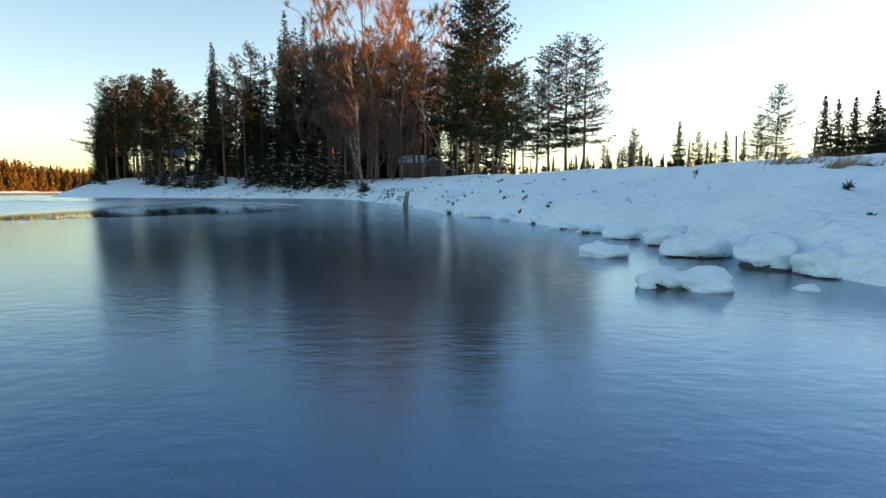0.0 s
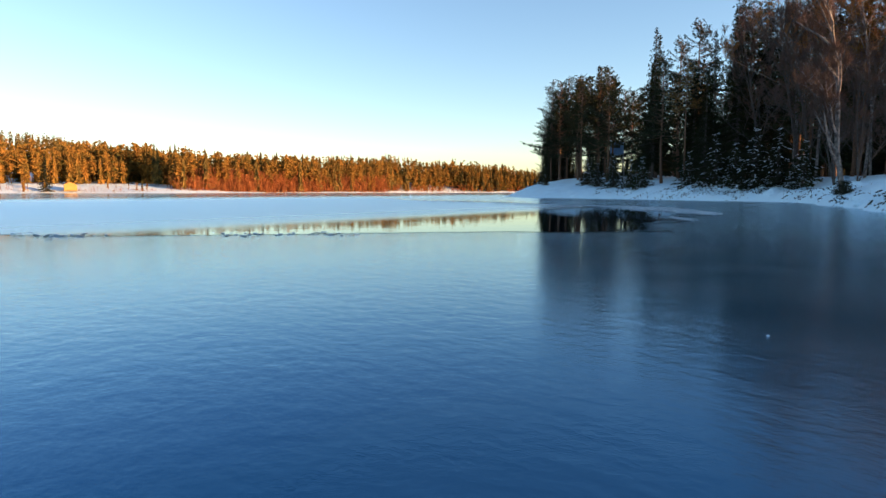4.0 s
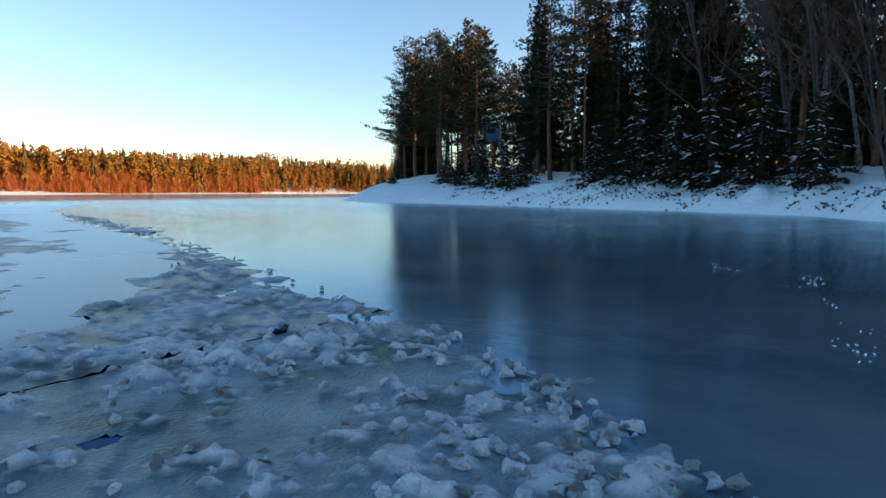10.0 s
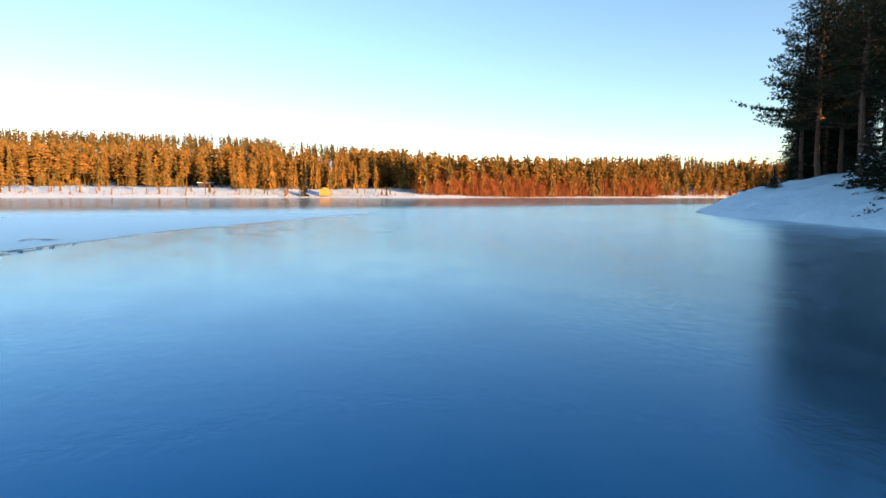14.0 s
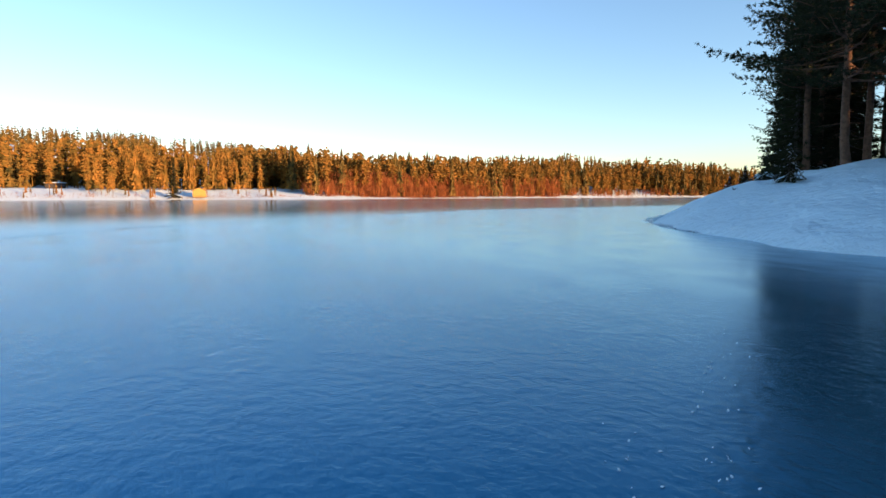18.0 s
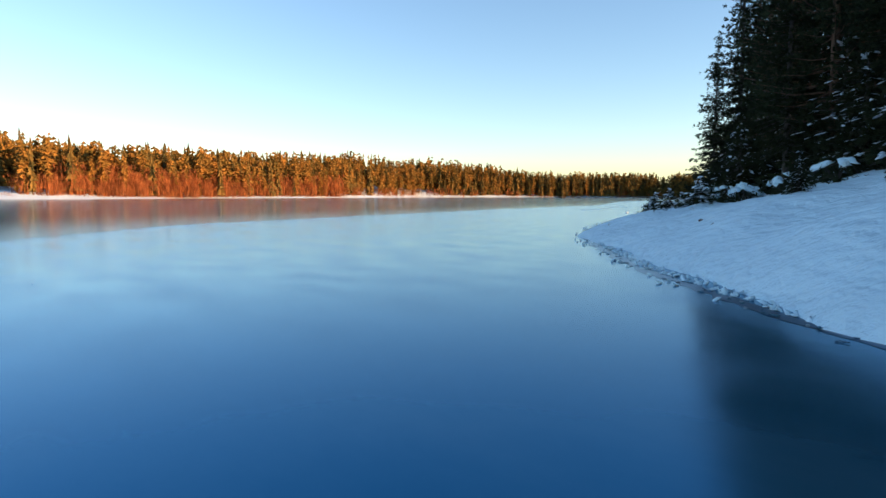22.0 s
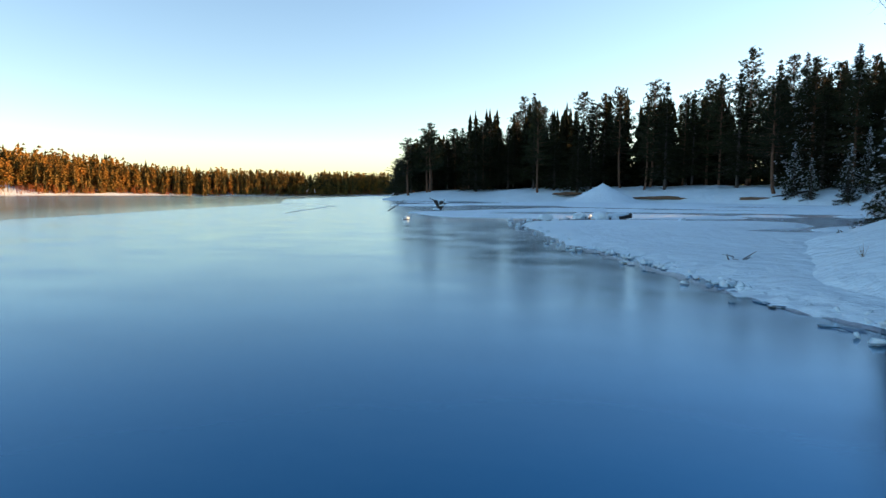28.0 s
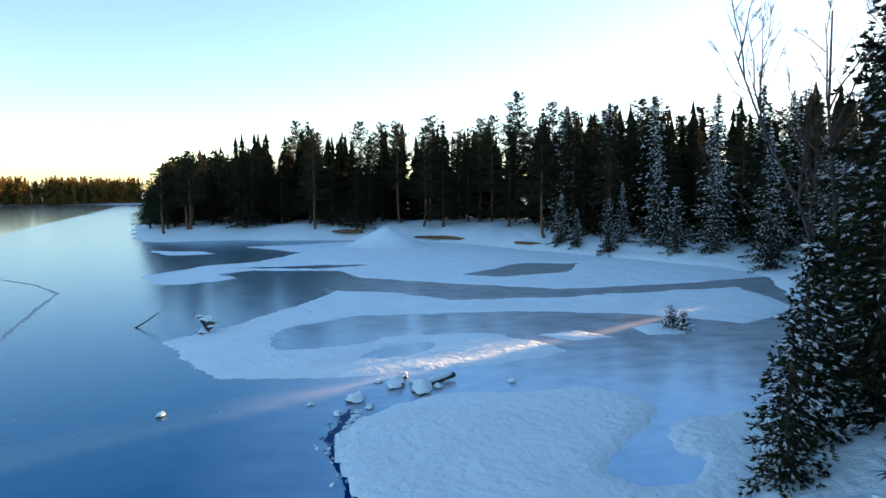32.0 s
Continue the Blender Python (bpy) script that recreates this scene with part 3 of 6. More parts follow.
def tube(points, radii, sides, V, F):
    """A tapered tube along points, added to the lists V and F."""
    P = np.asarray(points, float)
    b = len(V)
    for i, c in enumerate(P):
        d = P[min(i + 1, len(P) - 1)] - P[max(i - 1, 0)]
        d /= np.linalg.norm(d) + 1e-9
        u = np.cross(d, (0.3, 0.9, 0.2))
        u /= np.linalg.norm(u) + 1e-9
        w = np.cross(d, u)
        for k in range(sides):
            a = 2 * math.pi * k / sides
            V.append(c + radii[i] * (math.cos(a) * u + math.sin(a) * w))
    for i in range(len(P) - 1):
        for k in range(sides):
            F.append([b + i * sides + k, b + i * sides + (k + 1) % sides, b + (i + 1) * sides + (k + 1) % sides, b + (i + 1) * sides + k])
    F.append([b + (len(P) - 1) * sides + k for k in range(sides)])


BLOB = [(1, 0, 0), (0.5, 0.87, 0), (-0.5, 0.87, 0), (-1, 0, 0), (-0.5, -0.87, 0), (0.5, -0.87, 0), (0.55, 0.3, 0.7), (-0.2, 0.6, 0.75), (-0.5, -0.3, 0.7), (0.2, -0.55, 0.75), (0, 0, -0.35)]
BLOB_F = [(0, 1, 6), (1, 7, 6), (1, 2, 7), (2, 3, 7), (3, 8, 7), (3, 4, 8), (4, 9, 8), (4, 5, 9), (5, 0, 6), (5, 6, 9), (6, 7, 8), (6, 8, 9), (1, 0, 10), (2, 1, 10), (3, 2, 10), (4, 3, 10), (5, 4, 10), (0, 5, 10)]


def blobs(C, axis, sx, sy, sz, r):
    """Small snow heaps at the places C, long along axis."""
    t = np.array(BLOB, float)
    n = len(C)
    s = r.uniform(0.6, 1.3, (n, 1))
    ax = axis.copy()
    ax[:, 2] *= 0.8
    ax /= np.linalg.norm(ax, axis=1, keepdims=True) + 1e-9
    side = np.cross(np.array([0, 0, 1.0]), ax)
    side /= np.linalg.norm(side, axis=1, keepdims=True) + 1e-9
    up = np.cross(ax, side)
    v = (C[:, None, :] + (t[None, :, 0:1] * sx * s[:, None]) * ax[:, None, :] + (t[None, :, 1:2] * sy * s[:, None]) * side[:, None, :] + (t[None, :, 2:3] * sz * s[:, None]) * up[:, None, :])
    v += r.normal(size=v.shape) * min(sx, sy) * 0.12
    f = (np.array(BLOB_F)[None] + (np.arange(n) * len(BLOB))[:, None, None]).reshape(-1, 3)
    return v.reshape(-1, 3), f


def trunk_mesh(name, h, r0, bark, r, lean=0.02, bare=True):
    zs = np.array([-0.4, 0.0, 0.06, 0.15, 0.3, 0.45, 0.6, 0.75, 0.9, 1.0]) * h
    zs[0] = -0.4
    rad = r0 * np.array([1.45, 1.25, 1.05, 0.95, 0.85, 0.72, 0.56, 0.38, 0.18, 0.04])
    off = np.cumsum(r.normal(size=(10, 2)) * lean * h * 0.12, axis=0)
    off[:2] = 0
    P = np.column_stack([off, zs])
    V, F = [], []
    tube(P, rad, 9, V, F)
    axis = lambda z: np.array([np.interp(z, zs, P[:, 0]), np.interp(z, zs, P[:, 1]), z])
    return V, F, axis, lambda z: np.interp(z, zs, rad)


def make_tree(name, label, V, F, bark, crown, crown_mat, snow=None, category="tree"):
    root = tagged(new(name), label, category)
    piece("trunk", mesh_of("trunk", V, F, bark, flat=False), root)
    if crown is not None:
        tagged(piece("crown", mesh_of("crown", crown[0], crown[1], crown_mat), root), kind="stuff")
    if snow is not None:
        tagged(piece("snow", mesh_of("snow", snow[0], snow[1], FROSTED_SNOW), root, "white snow lying on the branches"), kind="stuff")
    return root


def pine(seed, h=16.0, base=0.38, reach=2.6, dense=1.0, r0=0.17, mat=None, snow=0.0, label="tall dark Scots pine with a bare lower trunk", k=9, wide=0.05, fine=0.27, gap=0.27):
    """Whorls of spreading limbs, each a flat spray of twigs with needle tufts at their ends."""
    r = np.random.default_rng(seed)
    V, F, axis, rad = trunk_mesh("trunk", h, r0, PINE_BARK, r)
    C, D, S, SA = [], [], [], []
    z = h * base
    while z < h * 0.985:
        u = max(0.0, (z / h - base) / (1 - base))
        full = min(1.0, 0.8 + 1.2 * u) * max(0.0, 1 - u) ** 0.62 * 0.95 + 0.07
        side_pull = r.uniform(0, 6.28)
        for i in range(int(r.integers(3, 6) * (1.0 if u < 0.85 else 0.8) * min(dense, 1.3))):
            a = r.uniform(0, 2 * math.pi)
            ln = reach * full * r.uniform(0.45, 1.15) * (1 + 0.22 * math.cos(a - side_pull))
            o = np.array([math.cos(a), math.sin(a), 0])
            w = np.array([-o[1], o[0], 0])
            p0 = axis(z + r.uniform(-0.15, 0.15))
            rise = -0.28 + 0.85 * u + r.uniform(-0.14, 0.16)
            curl = 0.16 + 0.12 * (1 - u)
            curve = lambda t: p0 + o * ln * t + np.array([0, 0, ln * (rise * t + curl * t * t)])
            tube([curve(0), curve(0.5), curve(1.0)], [0.018 + 0.014 * ln, 0.012 + 0.007 * ln, 0.006], 3, V, F)
            for t in np.arange(0.30 if ln > 1 else 0.15, 1.02, gap / max(ln, 0.3) * r.uniform(0.85, 1.15)):
                for sgn in (-1, 1):
                    tw = ln * r.uniform(0.10, 0.34) * (1.1 - 0.75 * abs(t - 0.55))
                    tip = curve(t) + w * sgn * tw + o * tw * 0.6 + np.array([0, 0, r.uniform(-0.02, 0.16)])
                    mid = 0.5 * (tip + curve(t))
                    for c in ((mid, tip) if tw > 0.35 else (tip,)):
                        C.append(c + r.normal(size=3) * 0.05)
                        D.append(o * 0.5 + w * sgn * 0.45 + np.array([0, 0, 0.35]))
                        if r.uniform() < snow:
                            S.append(c + np.array([0, 0, 0.1]))
                            SA.append(o)
            C.append(curve(1.02))
            D.append(o * 0.8 + np.array([0, 0, 0.5]))
        z += r.uniform(0.26, 0.5) / dense * (1.0 if u < 0.7 else 0.75)
    for _ in range(9):   # dead stubs lower down
        q0, a = axis(h * base * r.uniform(0.3, 1)), r.uniform(0, 6.28)
        tube([q0, q0 + np.array([math.cos(a), math.sin(a), -0.12]) * r.uniform(0.4, 1.2)], [0.02, 0.006], 3, V, F)
    crown = needles(np.array(C), np.array(D), k, fine, wide, 0.62, r)
    sn = blobs(np.array(S), np.array(SA), 0.2, 0.1, 0.05, r) if S else None
    return make_tree("pine_tree", label, V, F, PINE_BARK, crown, mat or PINE_NEEDLES, sn)


def spruce(seed, h=12.0, base=0.06, reach=2.0, snow=0.0, r0=0.14, label="dark narrow spruce tree with drooping branches", k=6, step=0.42, leaf=(0.34, 0.075), gap=0.3, heap=(0.15, 0.07, 0.03)):
    r = np.random.default_rng(seed)
    V, F, axis, rad = trunk_mesh("trunk", h, r0, GREY_BARK, r, 0.01)
    C, D, S, SA, LN = [], [], [], [], []
    z = h * base
    while z < h * 0.99:
        u = (z / h - base) / (1 - base)
        ring = 7 if u < 0.8 else 4
        a0 = r.uniform(0, 6.28)
        wild = r.uniform(0.75, 1.15)
        for i in range(ring):
            a = a0 + 2 * math.pi * (i + r.uniform(-0.35, 0.35)) / ring
            ln = (reach * (1 - u) ** 1.05 + 0.06) * r.uniform(0.55, 1.15) * wild
            o = np.array([math.cos(a), math.sin(a), 0])
            sidev = np.array([-o[1], o[0], 0])
            p0 = axis(z + r.normal() * step * 0.25)
            droop = (0.55 * (1 - u) + 0.05) * r.uniform(0.7, 1.3)
            curve = lambda t: p0 + o * ln * t + np.array([0, 0, ln * (-droop * t + 0.42 * droop * t * t + (0.25 * u) * t)])
            tube([curve(0), curve(0.85)], [0.03 * (1 - u) + 0.008, 0.005], 3, V, F)
            for t in np.linspace(0.15, 1.0, max(2, int(ln / gap))):
                wd = 0.26 * ln * (1.08 - t)
                for sgn in (-1, 0, 1):
                    c = curve(t) + sidev * sgn * wd + r.normal(size=3) * 0.05
                    c[2] -= 0.25 * abs(sgn) * wd
                    C.append(c)
                    D.append(o * 0.75 + sidev * sgn * 0.7 + np.array([0, 0, -0.28 + 0.5 * u]))
                    LN.append(leaf[0] * (1.05 - 0.68 * u))
                    if r.uniform() < snow:
                        S.append(c + np.array([0, 0, 0.04]) + r.normal(size=3) * 0.05)
                        SA.append(o + sidev * sgn * 0.6 + np.array([0, 0, -0.4]))
        z += step * (1.0 - 0.45 * u) * r.uniform(0.75, 1.25)
    crown = needles(np.array(C), np.array(D), k, np.array(LN), leaf[1], 0.45, r)
    sn = None
    if S and heap:
        sn = blobs(np.array(S), np.array(SA), heap[0], heap[1], heap[2], r)
    elif S:
        sn = needles(np.array(S) + np.array([0, 0, 0.015]), np.array(SA), 4, leaf[0] * 0.75, leaf[1] * 1.25, 0.3, r)
    return make_tree("spruce_tree", label, V, F, GREY_BARK, crown, SPRUCE_NEEDLES, sn)


def birch(seed, h=17.0, r0=0.16, bark=None, twig=None, stems=1, spread=0.3, twigs=900, low=0.25, bend=0.0, wide=0.013, label="tall leafless birch with fine reddish twigs"):
    r = np.random.default_rng(seed)
    V, F, TV, TF = [], [], [], []
    ends = []

    def limb(p, d, ln, rad, depth):
        pts, q = [np.array(p, float)], np.array(d, float)
        for _ in range(4):
            q = q + r.normal(size=3) * 0.13 + np.array([0, 0, 0.06])
            q /= np.linalg.norm(q)
            pts.append(pts[-1] + q * ln / 4)
        tube(pts, [rad, rad * 0.85, rad * 0.68, rad * 0.5, rad * 0.3], 6 if depth < 2 else 3, V, F)
        ends.append((pts, q, ln, depth))
        if depth >= 3:
            return
        for i in range(4 if depth else 9):
            t = r.uniform(low if depth == 0 else 0.25, 0.98)
            j = min(3, int(t * 4))
            c = pts[j] + (pts[j + 1] - pts[j]) * (t * 4 - j)
            o = r.normal(size=3)
            o[2] = abs(o[2]) * 0.5 + 0.45
            o = o / np.linalg.norm(o) * 0.8 + q * 0.55
            o /= np.linalg.norm(o)
            limb(c, o, ln * (0.42 if depth == 0 else 0.5) * r.uniform(0.7, 1.1) * (1.15 - 0.5 * t), rad * (0.42 if depth == 0 else 0.5), depth + 1)
    for s in range(stems):
        a = r.uniform(0, 6.28)
        limb((0, 0, -0.2), (math.cos(a) * spread * (stems > 1) + bend, math.sin(a) * spread * (stems > 1), 1), h * r.uniform(0.8, 1.0), r0, 0)
    C, D = [], []
    fine = [e for e in ends if e[3] >= 1]
    for _ in range(twigs):
        pts, q, ln, depth = fine[r.integers(len(fine))]
        t = r.uniform(0.2, 1)
        j = min(3, int(t * 4))
        C.append(pts[j] + (pts[j + 1] - pts[j]) * (t * 4 - j))
        D.append(q * 0.7 + np.array([0, 0, 0.1]))
    crown = needles(np.array(C), np.array(D), 4, 0.6, wide, 0.5, r)
    return make_tree("birch_tree", label, V, F, bark or BIRCH_BARK, crown, twig or BIRCH_TWIGS)


LANE = (-56.4, 105.7, math.sin(radians(62.2)), math.cos(radians(62.2)))   # a gap in the wood through which the low sun shines


def off_lane(x, y, room=0.95):
    along_, across = (x - LANE[0]) * LANE[2] + (y - LANE[1]) * LANE[3], (x - LANE[0]) * LANE[3] - (y - LANE[1]) * LANE[2]
    return not (along_ > -2 and abs(across - 0.3) < (room if along_ < 60 else 2.6 if along_ < 120 else 6))


def plant(proto, x, y, scale=1.0, turn=None, sink=0.0, tall=1.0):
    """A copy of a tree on the ground."""
    a = rng.uniform(0, 360) if turn is None else turn
    ob = copy_thing(proto, pose(x, y, height(x, y) - sink, 0, 0, a))
    ob.scale = (scale, scale, scale * tall)
    return ob


def bury(proto):
    for o in (*proto.children_recursive, proto):
        bpy.data.objects.remove(o)


PINES = [pine(101, 17, 0.26, 3.7, 1.1, k=12), pine(102, 16, 0.34, 3.0, 1.1, k=11), pine(103, 15, 0.24, 3.5, 1.15, k=12), pine(104, 16, 0.24, 3.3, 1.15, k=12)]
NEAR_PINE = pine(106, 16, 0.16, 2.7, 1.15, k=14, wide=0.03, fine=0.2, gap=0.2, label="tall dark pine on the snowy point")
BIG_PINE = pine(105, 15, 0.20, 4.2, 1.8, 0.22, k=15, wide=0.06, label="broad dark old pine at the field's edge")
STEM_PINE = pine(107, 16, 0.52, 2.3, 1.0, 0.15, k=11, label="tall slim pine with a long bare trunk")
FIELD_SPRUCE = spruce(221, 13, 0.04, 3.0, step=0.5, k=7, leaf=(0.6, 0.12), gap=0.35, label="dark full spruce at the far side of the field")
SPRUCES = [spruce(n, hh, bb, rr, k=9, step=0.38, leaf=(0.3, 0.05), gap=0.22) for n, hh, bb, rr in ((201, 14, 0.10, 2.1), (202, 12, 0.05, 1.9), (203, 16, 0.14, 2.3))]
BACK_PINES = [pine(111, 15, 0.3, 2.2, 1.0, r0=0.13, k=8, wide=0.085, fine=0.34, label="dark pine of the dense dark wood"), pine(112, 14, 0.36, 2.0, 1.0, r0=0.13, k=8, wide=0.085, fine=0.34, label="dark pine of the dense dark wood")]
BACK_SPRUCES = [spruce(211, 14, 0.14, 2.5, step=0.5, k=4, leaf=(0.44, 0.14), gap=0.34, label="dark spruce of the dense dark wood"),
                spruce(212, 12, 0.08, 2.4, step=0.46, k=4, leaf=(0.42, 0.14), gap=0.34, label="dark spruce of the dense dark wood")]
SNOWY = [spruce(301, 9, 0.04, 1.9, 0.3, step=0.36, k=6, leaf=(0.3, 0.07), heap=None, label="tall spruce dusted with snow at the bay"), spruce(302, 5, 0.02, 1.35, 0.26, step=0.27, k=8, leaf=(0.24, 0.045), gap=0.2, heap=None, label="young spruce dusted with snow by the bay")]
SNOWY.append(spruce(303, 9, 0.03, 1.7, 0.15, step=0.33, k=9, leaf=(0.26, 0.045), gap=0.2, heap=None, label="tall spruce dusted with snow at the water"))
BUSHY = [spruce(311, 3.6, 0.03, 1.5, 0.10, step=0.24, k=9, leaf=(0.25, 0.05), gap=0.18, heap=(0.16, 0.05, 0.02), label="small spruce with patches of snow by the shore")]
SNOW_BUSH = spruce(331, 1.1, 0.02, 1.15, 0.09, r0=0.03, step=0.12, k=10, leaf=(0.17, 0.022), gap=0.11, heap=(0.13, 0.08, 0.045), label="low spruce bowed under clumps of snow")
YELLOW_PINE = pine(401, 12, 0.60, 1.6, 1.2, 0.10, YELLOWED_SUNLIT_NEEDLES, label="slender pine with a yellowed, sun-gold crown")
BIRCHES = [birch(501, 19, 0.10, twigs=2600, low=0.3), birch(502, 17, 0.085, twigs=2000, low=0.3)]
ALDERS = [birch(511, 12.5, 0.075, GREY_BARK, GREY_TWIGS, stems=2, spread=0.14, twigs=2200, low=0.12, label="grey leafless alder with a dense crown of twigs"), birch(512, 10.5, 0.06, GREY_BARK, GREY_TWIGS, stems=3, spread=0.16, twigs=2200, low=0.1, label="grey leafless alder with a dense crown of twigs")]
BAY_BIRCH = birch(521, 11.5, 0.07, GREY_BARK, GREY_TWIGS, stems=2, spread=0.2, twigs=700, low=0.2, wide=0.007, label="slender leafless birch with bare limbs by the bay")
# grey twigs in place of reddish ones: shade put into this crown's colour
OLD_BIRCH = birch(509, 9.0, 0.15, bark=BIRCH_BARK, twig=GREY_TWIGS, stems=1, spread=0.3, twigs=2600, low=0.16, bend=0.16, label="old crooked birch with a mossy foot on the bank")

# ---- the wood on the headland ----
plant(PINES[0], -48.6, 76.4, 13.2 / 17)
plant(PINES[2], -46.4, 75.4, 12.6 / 15)
plant(PINES[0], -47.2, 78.0, 13.4 / 17)
plant(PINES[1], -43.4, 75.0, 12.8 / 16)
plant(PINES[1], -41.5, 72.9, 12.2 / 16)
plant(PINES[2], -40.2, 74.6, 11.6 / 15)
plant(PINES[1], -37.3, 71.8, 11.8 / 16)
plant(SPRUCES[2], -31.6, 71.3, 15.9 / 16)
plant(SPRUCES[0], -33.9, 76.7, 16.4 / 14)
plant(YELLOW_PINE, -25.3, 65.4, 10.9 / 12)
# the tall trees between the point and the birches
for x, y, h, kind in ((-27.8, 66.0, 12.3, 'P'), (-29.0, 72.0, 14.5, 'P'), (-26.6, 70.9, 15.6, 'P'), (-23.4, 66.8, 13.3, 'S'), (-23.3, 71.1, 16.3, 'S'), (-21.0, 68.8, 16.3, 'P'), (-19.2, 67.3, 17.2, 'S'), (-19.1, 71.5, 17.6, 'S'), (-16.1, 66.2, 14.9, 'P')):
    plant(SPRUCES[2] if kind == 'S' else PINES[1], x, y, h / 16)
# yellow needles put the low sun's orange into the colour of these crowns
for x, y, h in ((-9.4, 63.6, 13.5), (-7.0, 64.8, 14.0), (-11.2, 62.0, 13.0), (-4.4, 66.0, 12.0)):
    plant(YELLOW_PINE, x, y, h / 12 * 1.15, tall=0.87)
plant(BIG_PINE, 0.0, 53.0, 1.0)
for x, y, h in ((-9.5, 66.0, 14.5), (-6.6, 66.6, 14), (-8.0, 75.0, 14), (-12, 67.5, 15)):
    plant(PINES[0 if h > 13.5 else 2], x, y, h / 16)
plant(PINES[0], -0.9, 54.5, 12.5 / 17)
for x, y, s in ((7.0, 67, 0.85), (9.0, 69, 0.95), (10.5, 66, 0.9), (6.0, 72, 0.7), (3.5, 70, 0.8)):
    plant(PINES[3], x, y, s)
plant(SPRUCES[2], -0.5, 66.5, 0.95)
plant(SPRUCES[0], 1.5, 73.5, 1.0)
for x, y, s in ((-9.5, 57.5, 1.0), (-7.3, 59.5, 1.05), (-11.5, 59, 0.9), (-5.0, 57, 0.95), (-13, 60, 1.0), (-3.5, 61, 0.9), (-15.5, 63, 1.0), (-10.2, 62.5, 1.05), (-5.5, 75, 1.0), (-2.0, 76, 0.95), (-9, 74, 1.0)):
    plant(BIRCHES[0 if s > 0.95 else 1], x, y, s)
for x, y, s in ((-10.6, 55.2, 0.9), (-12.4, 57.0, 1.0), (-9.0, 53.5, 0.7), (-13.8, 58.4, 1.05), (-11.2, 64.0, 1.1), (-8.8, 60.6, 1.0), (-17.5, 62, 1.1), (-3.0, 72, 1.0),
                (-6.5, 73, 1.1), (-10.5, 72.5, 1.1), (-13.5, 69, 1.2), (-1.5, 70, 0.9), (-7.6, 56.4, 0.75), (-6.2, 52.5, 0.55)):
    plant(ALDERS[0 if s > 0.95 else 1], x, y, s)
plant(OLD_BIRCH, -7.6, 44.6, 1.0, 180)
made = [(-48.6, 76.4), (-46.4, 75.4), (-43.4, 75), (-41.5, 72.7), (-37.3, 71.6), (-31.6, 71.3), (-33.9, 76.7), (-25.3, 65.4), (0, 53), (-6.6, 69), (-8, 68.5), (-6, 71), (-4, 69)]
WOOD = [(-13.5, 60), (-17, 60.5), (-25, 63.4), (-36, 69), (-47, 76.5), (-51.5, 79), (-54.5, 83), (-57.5, 88.4), (-56.5, 92.5), (-50, 99), (-36, 98), (-16, 86), (-9, 78), (-10, 73), (-13, 66)]
tries = 0
while len(made) < 64 and tries < 6000:
    tries += 1
    x, y = rng.uniform(-58, 0), rng.uniform(55, 99)
    if not inside(np.array([x]), np.array([y]), WOOD)[0] or min((x - a) ** 2 + (y - b) ** 2 for a, b in made) < 3.6:
        continue
    made.append((x, y))
    tall = 0.8 if x < -50 else 1.0
    inner = edge_distance(np.array([x]), np.array([y]), SHORE)[0][0] > 8.5
    if rng.uniform() < (0.85 if x < -38 else 0.5):
        plant(BACK_PINES[rng.integers(2)] if inner else PINES[rng.integers(4)], x, y, tall * rng.uniform(0.8, 1.05))
    else:
        plant(BACK_SPRUCES[rng.integers(2)] if inner else SPRUCES[rng.integers(3)], x, y, tall * rng.uniform(0.8, 1.1))
# young spruces along the bank
for x, y, s in ((-16.5, 58.0, 1.25), (-18.2, 58.8, 0.9), (-14.6, 57.2, 1.1), (-12.6, 55.9, 0.9), (-20.0, 59.6, 1.1), (-22.5, 60.4, 0.8), (-28.5, 63.6, 0.8), (-33, 66, 0.9), (-30.5, 65, 0.8), (-36, 67.8, 0.7), (-38.6, 69.8, 0.8),
                (-46, 71.8, 0.35), (-50.6, 78.4, 0.95), (-51.9, 79.9, 0.75), (-52.7, 81.8, 1.0), (-53.6, 83.9, 0.9), (-55.3, 86.6, 1.0), (-57.6, 88.6, 0.9), (-54.6, 90.2, 1.1), (-57.4, 91.4, 0.7),
                (-50.4, 75.2, 0.25), (-52.2, 76.4, 0.2), (-55.6, 83.4, 0.7), (-56.6, 85.6, 0.6)):
    plant(BUSHY[0], x, y, s)
for x, y, h in ((-56.6, 88.9, 11.0), (-55.4, 87.1, 11.5), (-56.4, 90.8, 11.0), (-54.4, 84.4, 10.5), (-53.0, 82.2, 11.0), (-54.6, 88.6, 12.0)):
    plant(NEAR_PINE, x, y, h / 16)
for x, y, h in ((-52.4, 84.6, 11.5), (-51.0, 82.8, 12), (-53.4, 86.6, 12), (-52.4, 88.4, 12.5), (-50.8, 86.4, 13), (-53.6, 90.8, 11), (-51.4, 91.6, 12), (-49.4, 84.4, 13), (-48.8, 88.2, 13), (-55.6, 88.2, 10.5), (-54.2, 82.6, 9)):
    plant(SPRUCES[2] if int(h * 2) % 3 == 0 else STEM_PINE, x, y, h / 16 if int(h * 2) % 3 == 0 else h / 13.5)
for x, y, h in ((-49.2, 76.6, 8.0), (-50.4, 78.2, 9.0), (-51.4, 80.2, 8.0)):
    plant(SPRUCES[1], x, y, h / 12)
for x, y, h in ((-58.7, 89.5, 7.0), (-57.5, 88.6, 11.0), (-57.5, 90.4, 11.5)):
    plant(SPRUCES[0], x, y, h / 14)
